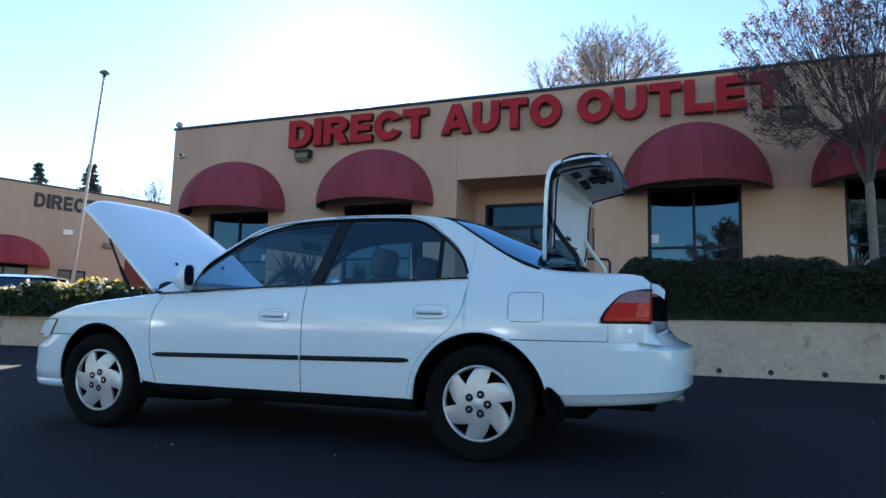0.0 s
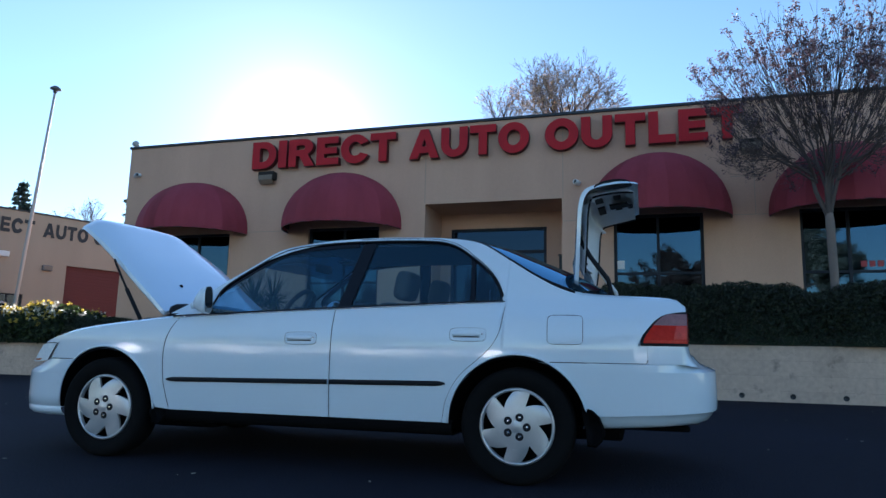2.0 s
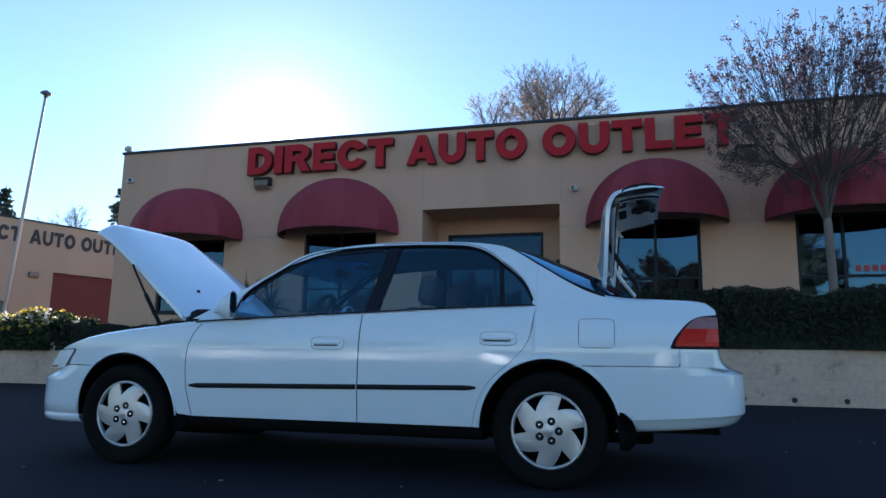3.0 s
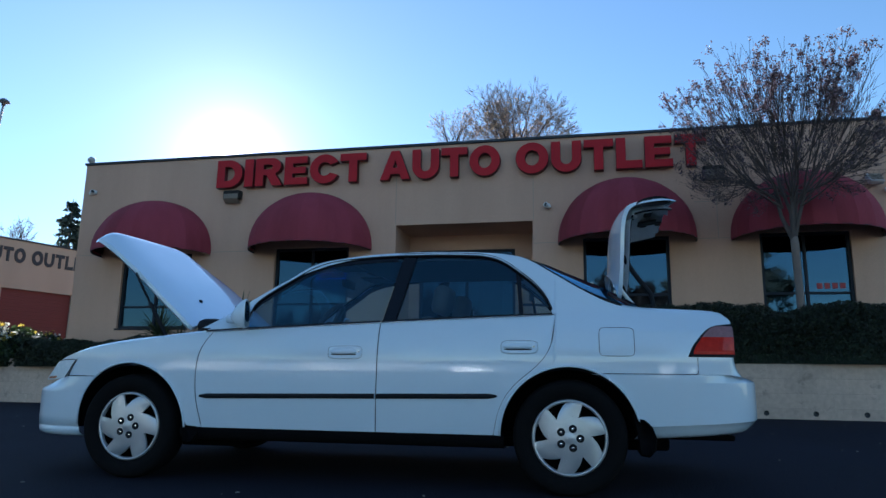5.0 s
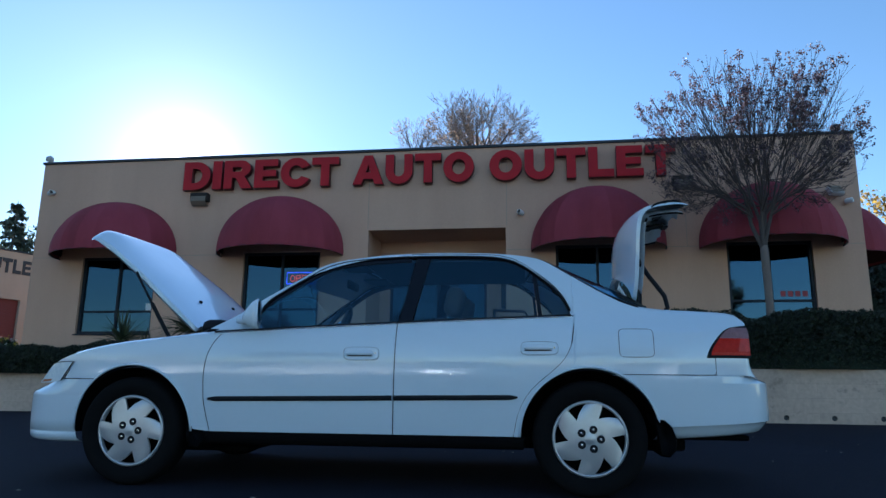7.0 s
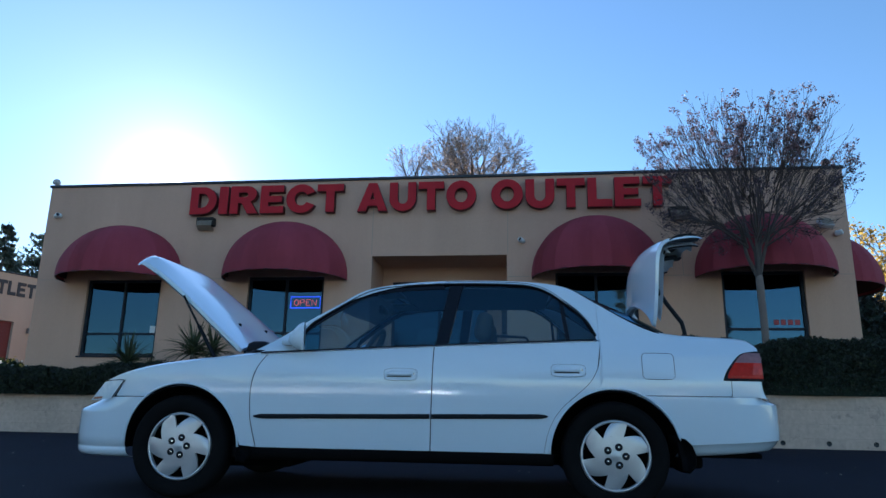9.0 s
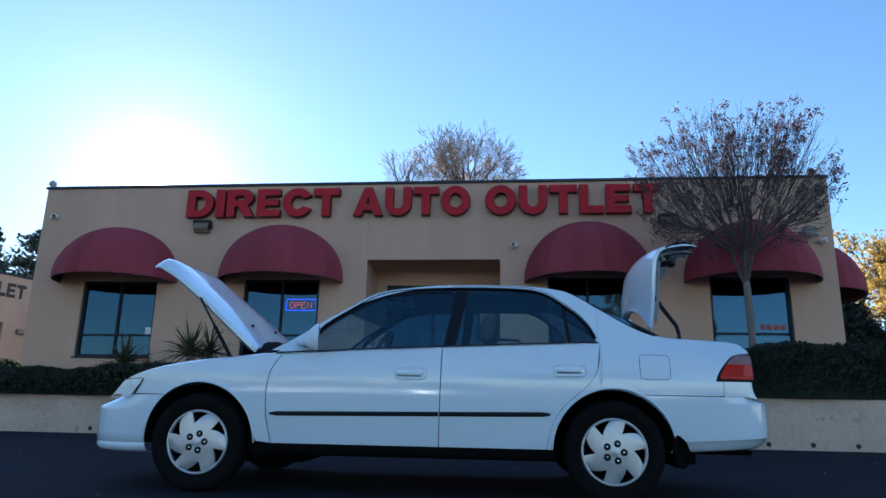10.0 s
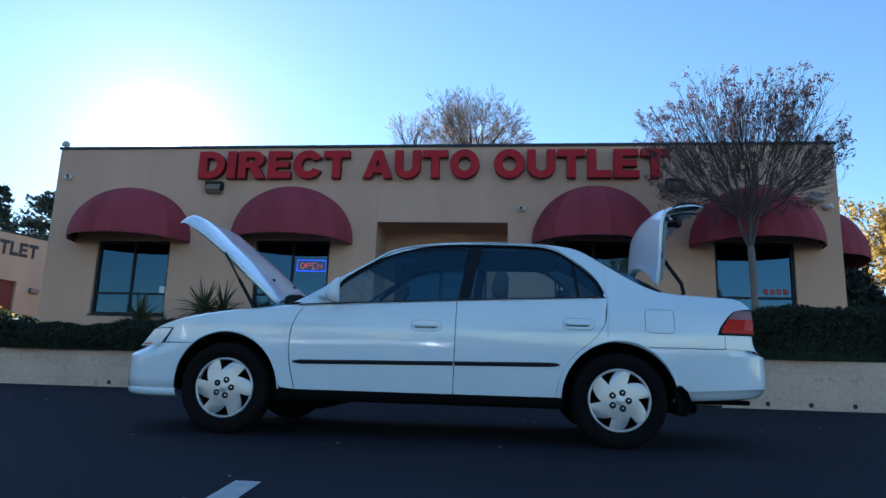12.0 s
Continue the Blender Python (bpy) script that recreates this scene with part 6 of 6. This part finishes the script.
lid = thing("trunk_lid", "", "")
lid.parent = car
bm = bmesh.new()
grid(bm, [[lid_pt(i / 36, lerp(-1, 1, j / 24)) for j in range(25)] for i in range(37)])
rim = [e for e in bm.edges if len(e.link_faces) == 1]
ex_g = bmesh.ops.extrude_edge_only(bm, edges=rim)["geom"]
for g in ex_g:
    if isinstance(g, bmesh.types.BMVert):
        g.co += Vector((0.022, 0, -0.012))
for e in rim:
    e.smooth = False
for f in bm.faces:
    f.smooth = True
part("lid_skin", bm, M_PAINT, lid, "white outer trunk lid panel")
bm = bmesh.new()
rows = []
for i in range(41):
    u = lerp(0.02, 0.98, i / 40)
    row = []
    for j in range(33):
        k = lerp(-0.98, 0.98, j / 32)
        edge = min((1 - abs(k)) / 0.16, u / 0.07, (1 - u) / 0.10, 1.0)
        rib = 0.030 if (0.50 < abs(k) < 0.58 or abs(u - 0.56) < 0.03 or abs(k) < 0.05) else 0.0
        row.append(lid_pt(u, k, 0.030 + 0.028 * (1 - max(0.0, edge)) ** 0.5 * (1 if edge < 0.9 else 0) + rib))
    rows.append(row)
grid(bm, rows)
part("lid_frame", bm, M_JAMB, lid, "white pressed inner frame of the trunk lid", smooth=True)
for nm, u0, u1, k0, k1, d in (("access_hole", 0.16, 0.22, -0.36, -0.18, 0.040), ("access_hole", 0.16, 0.22, 0.18, 0.36, 0.040), ("access_hole", 0.66, 0.72, -0.45, -0.12, 0.040), ("access_hole", 0.66, 0.72, 0.12, 0.45, 0.040),
                              ("access_hole", 0.80, 0.85, -0.40, -0.14, 0.040), ("access_hole", 0.80, 0.85, 0.14, 0.40, 0.040), ("latch", 0.90, 0.955, -0.09, 0.09, 0.085), ("lock_cover", 0.76, 0.90, -0.11, 0.11, 0.070)):
    bm = bmesh.new()
    grid(bm, [[lid_pt(lerp(u0, u1, i / 3), lerp(k0, k1, j / 6), d) for j in range(7)] for i in range(4)])
    ex_g = bmesh.ops.extrude_face_region(bm, geom=list(bm.faces))["geom"]
    for g in ex_g:
        if isinstance(g, bmesh.types.BMVert):
            g.co += Vector((0.006, 0, -0.012))
    part(nm, bm, M_TRIM, lid, "dark opening in the lid frame" if nm == "access_hole" else "black lock hardware")
for side in (-1, 1):
    part("lid_seal", tubed([lid_pt(lerp(0.03, 0.97, i / 24), side * 0.91, 0.064) for i in range(25)], 0.006, 6), M_TRIM, lid, "black rubber seal", smooth=True)
    part("hinge_arm", tubed([(1.66, side * 0.56, 0.88), (1.80, side * 0.56, 0.98), (1.845, side * 0.56, 1.06), (1.83, side * 0.56, 1.13), (1.74, side * 0.57, 1.25), (1.675, side * 0.57, 1.36), (1.668, side * 0.57, 1.46)], 0.014, 8), M_TRIM if side < 0 else M_JAMB, lid, "painted gooseneck hinge", smooth=True)
    bm = bmesh.new()
    n = 20
    ring = [lid_pt(0.83 + 0.145 * math.cos(2 * math.pi * k / n), side * 0.985, 0.016 + 0.030 * math.sin(2 * math.pi * k / n)) + Vector((0, side * 0.012, 0)) for k in range(n)]
    bm.faces.new([bm.verts.new(p) for p in ring])
    part("lamp_recess", bm, M_TRIM, lid, "dark lamp recess at the lid's side")


# wheels
cover_dish = spline([(0.0, 0.0885), (0.04, 0.0880), (0.08, 0.0862), (0.11, 0.0835), (0.15, 0.0805), (0.205, 0.0770)])


def wheel(cx, side):
    w = new("wheel")
    w.parent = car
    w.location = (cx, side * 0.765, HUB_Z)
    w.rotation_euler = (0, radians(-216 if cx < 0 else 0), 0 if side < 0 else math.pi)
    bm = bmesh.new()
    lathe(bm, [(0.205, -0.062), (0.222, -0.082), (0.250, -0.096), (0.283, -0.098), (0.300, -0.088), (0.310, -0.070), (0.3145, -0.035), (0.315, 0.0), (0.3145, 0.035), (0.310, 0.070), (0.295, 0.092), (0.25, 0.095), (0.20, 0.07), (0.20, -0.05)], 64)
    part("tyre", bm, M_TYRE, w, "black rubber tyre", smooth=True)
    bm = bmesh.new()
    lathe(bm, [(0.205, -0.060), (0.200, -0.02), (0.19, 0.0), (0.0, 0.0)], 40)
    part("rim", bm, M_UNDER, w, "dark steel rim", smooth=True)
    cover = part("wheel_cover", bmesh.new(), M_COVER, w, "silver six-blade wheel cover")
    cover.scale = (0.95, 1.0, 0.95)
    bm = bmesh.new()
    lathe(bm, [(0.217, -0.062), (0.2185, -0.072), (0.213, -0.079), (0.204, -0.080), (0.200, -0.074), (0.198, -0.055)], 64)
    lathe(bm, [(q, -cover_dish(q)) for q in (0.124, 0.112, 0.10, 0.085, 0.07, 0.055, 0.04, 0.028)] + [(0.024, -0.0900), (0.0, -0.0908)], 60)
    for f in bm.faces:
        f.smooth = True
    bm.to_mesh(cover.data)
    bm.free()
    for b in range(6):
        a0 = 2 * math.pi * b / 6 + radians(6)
        bm = bmesh.new()
        rows = []
        for i in range(10):
            t = i / 9
            r = lerp(0.124, 0.204, t)
            lo, hi = a0 + 0.04 * t, a0 + 1.0472 - 0.56 * t ** 0.85
            row = []
            for j in range(9):
                s = j / 8
                a = lerp(lo, hi, s)
                row.append((r * math.cos(a), -cover_dish(r) + t * (0.024 * max(0.0, s - 0.35) ** 1.5 + 0.010 * max(0.0, 0.2 - s) - 0.002), r * math.sin(a)))
            rows.append(row)
        grid(bm, rows)
        rim_e = [e for e in bm.edges if len(e.link_faces) == 1]
        for g in bmesh.ops.extrude_edge_only(bm, edges=rim_e)["geom"]:
            if isinstance(g, bmesh.types.BMVert):
                g.co.y += 0.014
        for e in rim_e:
            e.smooth = False
        for f in bm.faces:
            f.smooth = True
        part("blade", bm, M_COVER, cover)
    for k in range(5):
        a = 2 * math.pi * k / 5
        px, pz = 0.060 * math.cos(a), 0.056 * math.sin(a)
        bm = bmesh.new()
        lathe(bm, [(0.0235, -0.080), (0.0235, -0.0893), (0.021, -0.0900), (0.0, -0.0900)], 16, Matrix.Translation((px, 0, pz)))
        part("nut_socket", bm, M_TRIM, cover, "black ring round a wheel nut")
        bm = bmesh.new()
        lathe(bm, [(0.0085, -0.089), (0.0085, -0.0915), (0.006, -0.0935), (0.0, -0.094)], 6, Matrix.Translation((px, 0, pz)))
        part("wheel_nut", bm, M_CHROME, cover, "chrome wheel nut")
    return w


for cx in (FX, RX):
    for side in (-1, 1):
        wheel(cx, side)

# door mirrors
for side in (-1, 1):
    bm = bmesh.new()
    rows = []
    n = 24
    for f in (1.0, 0.985, 0.94, 0.86, 0.74, 0.58, 0.40, 0.20, 0.0, -0.06):
        shrink = math.sqrt(max(0.0, 1 - max(0.0, f) ** 3.2)) + (0.02 if f == 1.0 else 0.0)
        top, low = lerp(1.086, 1.000, abs(f) ** 1.5), 0.911 + 0.034 * f ** 2
        row = []
        for k in range(n + 1):
            t = 2 * math.pi * k / n
            c, s = math.copysign(abs(math.cos(t)) ** 0.62, math.cos(t)), math.copysign(abs(math.sin(t)) ** 0.62, math.sin(t))
            out = 0.066 * shrink * c * (1.0 if f >= 0 else 0.93) - 0.012 * f
            row.append((-0.546 - 0.098 * f + 0.215 * out * (1 - 0.7 * abs(f)), side * (0.935 + out), (top + low) / 2 + (top - low) / 2 * shrink * s * (1.0 if f >= 0 else 0.93)))
        rows.append(row)
    grid(bm, rows)
    mi = part("door_mirror", bm, M_PAINT, car, "white door mirror", smooth=True)
    bm = bmesh.new()
    ring = []
    for k in range(n):
        t = 2 * math.pi * k / n
        c, s = math.copysign(abs(math.cos(t)) ** 0.6, math.cos(t)), math.copysign(abs(math.sin(t)) ** 0.6, math.sin(t))
        ring.append(bm.verts.new((-0.542 + 0.0125 * c - 0.004 * s, side * (0.935 + 0.058 * c), 1.010 + 0.062 * s)))
    bm.faces.new(ring)
    part("mirror_glass", bm, M_MIRROR if side > 0 else M_MIRROR_SHADED, mi, "mirror glass coloured dark for a dark reflection" if side < 0 else "bright mirror glass")
    part("mirror_foot", boxed(-0.70, -0.60, min(side * 0.80, side * 0.90), max(side * 0.80, side * 0.90), 0.945, 0.985, bevel=0.012), M_PAINT, mi, smooth=True)


# interior
def rounded(bm, x0, x1, y0, y1, z0, z1, r, m=None):
    box(bm, x0, x1, y0, y1, z0, z1, bevel=r, m=m)


for y in (-0.37, 0.37):
    seat = new("front_seat")
    seat.parent = car
    seat.location = (0.10, y, 0.26)
    bm = bmesh.new()
    rounded(bm, -0.28, 0.28, -0.25, 0.25, 0.08, 0.28, 0.06)
    part("cushion", bm, M_SEAT, seat, smooth=True)
    bm = bmesh.new()
    rounded(bm, -0.08, 0.08, -0.25, 0.25, 0.0, 0.54, 0.06, Matrix.Translation((0.26, 0, 0.22)) @ Matrix.Rotation(radians(17), 4, "Y"))
    part("backrest", bm, M_SEAT, seat, smooth=True)
    bm = bmesh.new()
    rounded(bm, -0.055, 0.055, -0.135, 0.135, 0.0, 0.19, 0.045, Matrix.Translation((0.43, 0, 0.76)) @ Matrix.Rotation(radians(12), 4, "Y"))
    part("headrest", bm, M_SEAT, seat, smooth=True)
bench = new("rear_seat")
bench.parent = car
bm = bmesh.new()
rounded(bm, 0.72, 1.22, -0.46, 0.46, 0.34, 0.52, 0.06)
part("cushion", bm, M_SEAT, bench, smooth=True)
bm = bmesh.new()
rounded(bm, -0.08, 0.08, -0.66, 0.66, 0.0, 0.32, 0.06, Matrix.Translation((1.315, 0, 0.715)) @ Matrix.Rotation(radians(22), 4, "Y"))
part("backrest", bm, M_SEAT, bench, smooth=True)
for y in (-0.36, 0.36):
    bm = bmesh.new()
    rounded(bm, -0.05, 0.05, -0.13, 0.13, 0.0, 0.13, 0.04, Matrix.Translation((1.44, y, 1.00)) @ Matrix.Rotation(radians(15), 4, "Y"))
    part("headrest", bm, M_SEAT, bench, smooth=True)
bm = bmesh.new()
grid(bm, [[(x, lerp(-0.76, 0.76, j / 12), z + 0.015 * math.cos(3 * lerp(-0.76, 0.76, j / 12))) for j in range(13)] for x, z in ((-0.98, 0.86), (-0.80, 0.92), (-0.55, 0.935), (-0.40, 0.90), (-0.36, 0.80), (-0.42, 0.60))])
part("dashboard", bm, M_DASH, car, "grey dashboard", smooth=True)
sw = part("steering_wheel", bmesh.new(), M_DASH, car, "grey steering wheel")
bm = bmesh.new()
swm = Matrix.Translation((-0.24, -0.37, 0.92)) @ Matrix.Rotation(radians(-62), 4, "Y")
tube(bm, [swm @ Vector((0.185 * math.cos(2 * math.pi * k / 32), 0.185 * math.sin(2 * math.pi * k / 32), 0)) for k in range(33)], 0.016, 8)
for a in (0.3, math.pi - 0.3, -math.pi / 2):
    tube(bm, [swm @ Vector((0, 0, -0.02)), swm @ Vector((0.18 * math.cos(a), 0.18 * math.sin(a), 0))], 0.018, 6)
lathe(bm, [(0.0, 0.03), (0.06, 0.02), (0.075, -0.03), (0.0, -0.04)], 16, swm, axis="z")
bm.to_mesh(sw.data)
bm.free()
part("headliner", boxed(-0.05, 1.0, -0.57, 0.57, 1.345, 1.362, bevel=0.004), M_DASH, car, "grey headliner")
part("rear_view_mirror", boxed(-0.24, -0.21, -0.12, 0.12, 1.24, 1.30, bevel=0.01), M_TRIM, car, "black rear-view mirror", smooth=True)
for y in (-0.36, 0.36):
    part("sun_visor", boxed(-0.20, -0.02, y - 0.17, y + 0.17, 1.335, 1.35, bevel=0.006), M_DASH, car, "grey sun visor")

# ---- blocks of the planter wall ----
bm = bmesh.new()
box(bm, 0.0006, 0.3994, -0.0022, 0.0, 0.0014, 0.1951, bevel=0.0012)
block_mesh = bpy.data.meshes.new("block")
bm.to_mesh(block_mesh)
bm.free()
block_mesh.materials.append(M_BLOCK)
for row in range(4):
    for k in range(-30, 34):
        x = 0.4 * k + (0.2 if row % 2 else 0.0)
        if not -11.5 < x < 11.5:
            continue
        ob = new("block", block_mesh)
        ob.parent = planter
        ob.location = (x, WALL_Y - 0.001, 0.196 + 0.1965 * row)

# ---- grit on the asphalt ----
M_GRIT = surface("pale_grit", (0.20, 0.18, 0.15), 0.9, var=0.4, scale=30, island=0.8)
bm = bmesh.new()
rng = random.Random(77)
for _ in range(110):
    x, y, r = rng.uniform(-7, 8), rng.uniform(-5.2, 5.4), rng.uniform(0.003, 0.009)
    if -2.3 < x < 2.4 and -0.95 < y < 0.95:
        continue
    vs = bmesh.ops.create_icosphere(bm, subdivisions=1, radius=r)["verts"]
    bmesh.ops.transform(bm, matrix=Matrix.Translation((x, y, gz(y) + r * 0.25)) @ Matrix.Rotation(rng.uniform(0, 6), 4, "Z") @ Matrix.Diagonal((rng.uniform(0.8, 2.2), 1, 0.5, 1)), verts=vs)
tagged(part("grit", bm, M_GRIT), "scattered pale grit and dry leaf bits on asphalt", "grit", kind="stuff")
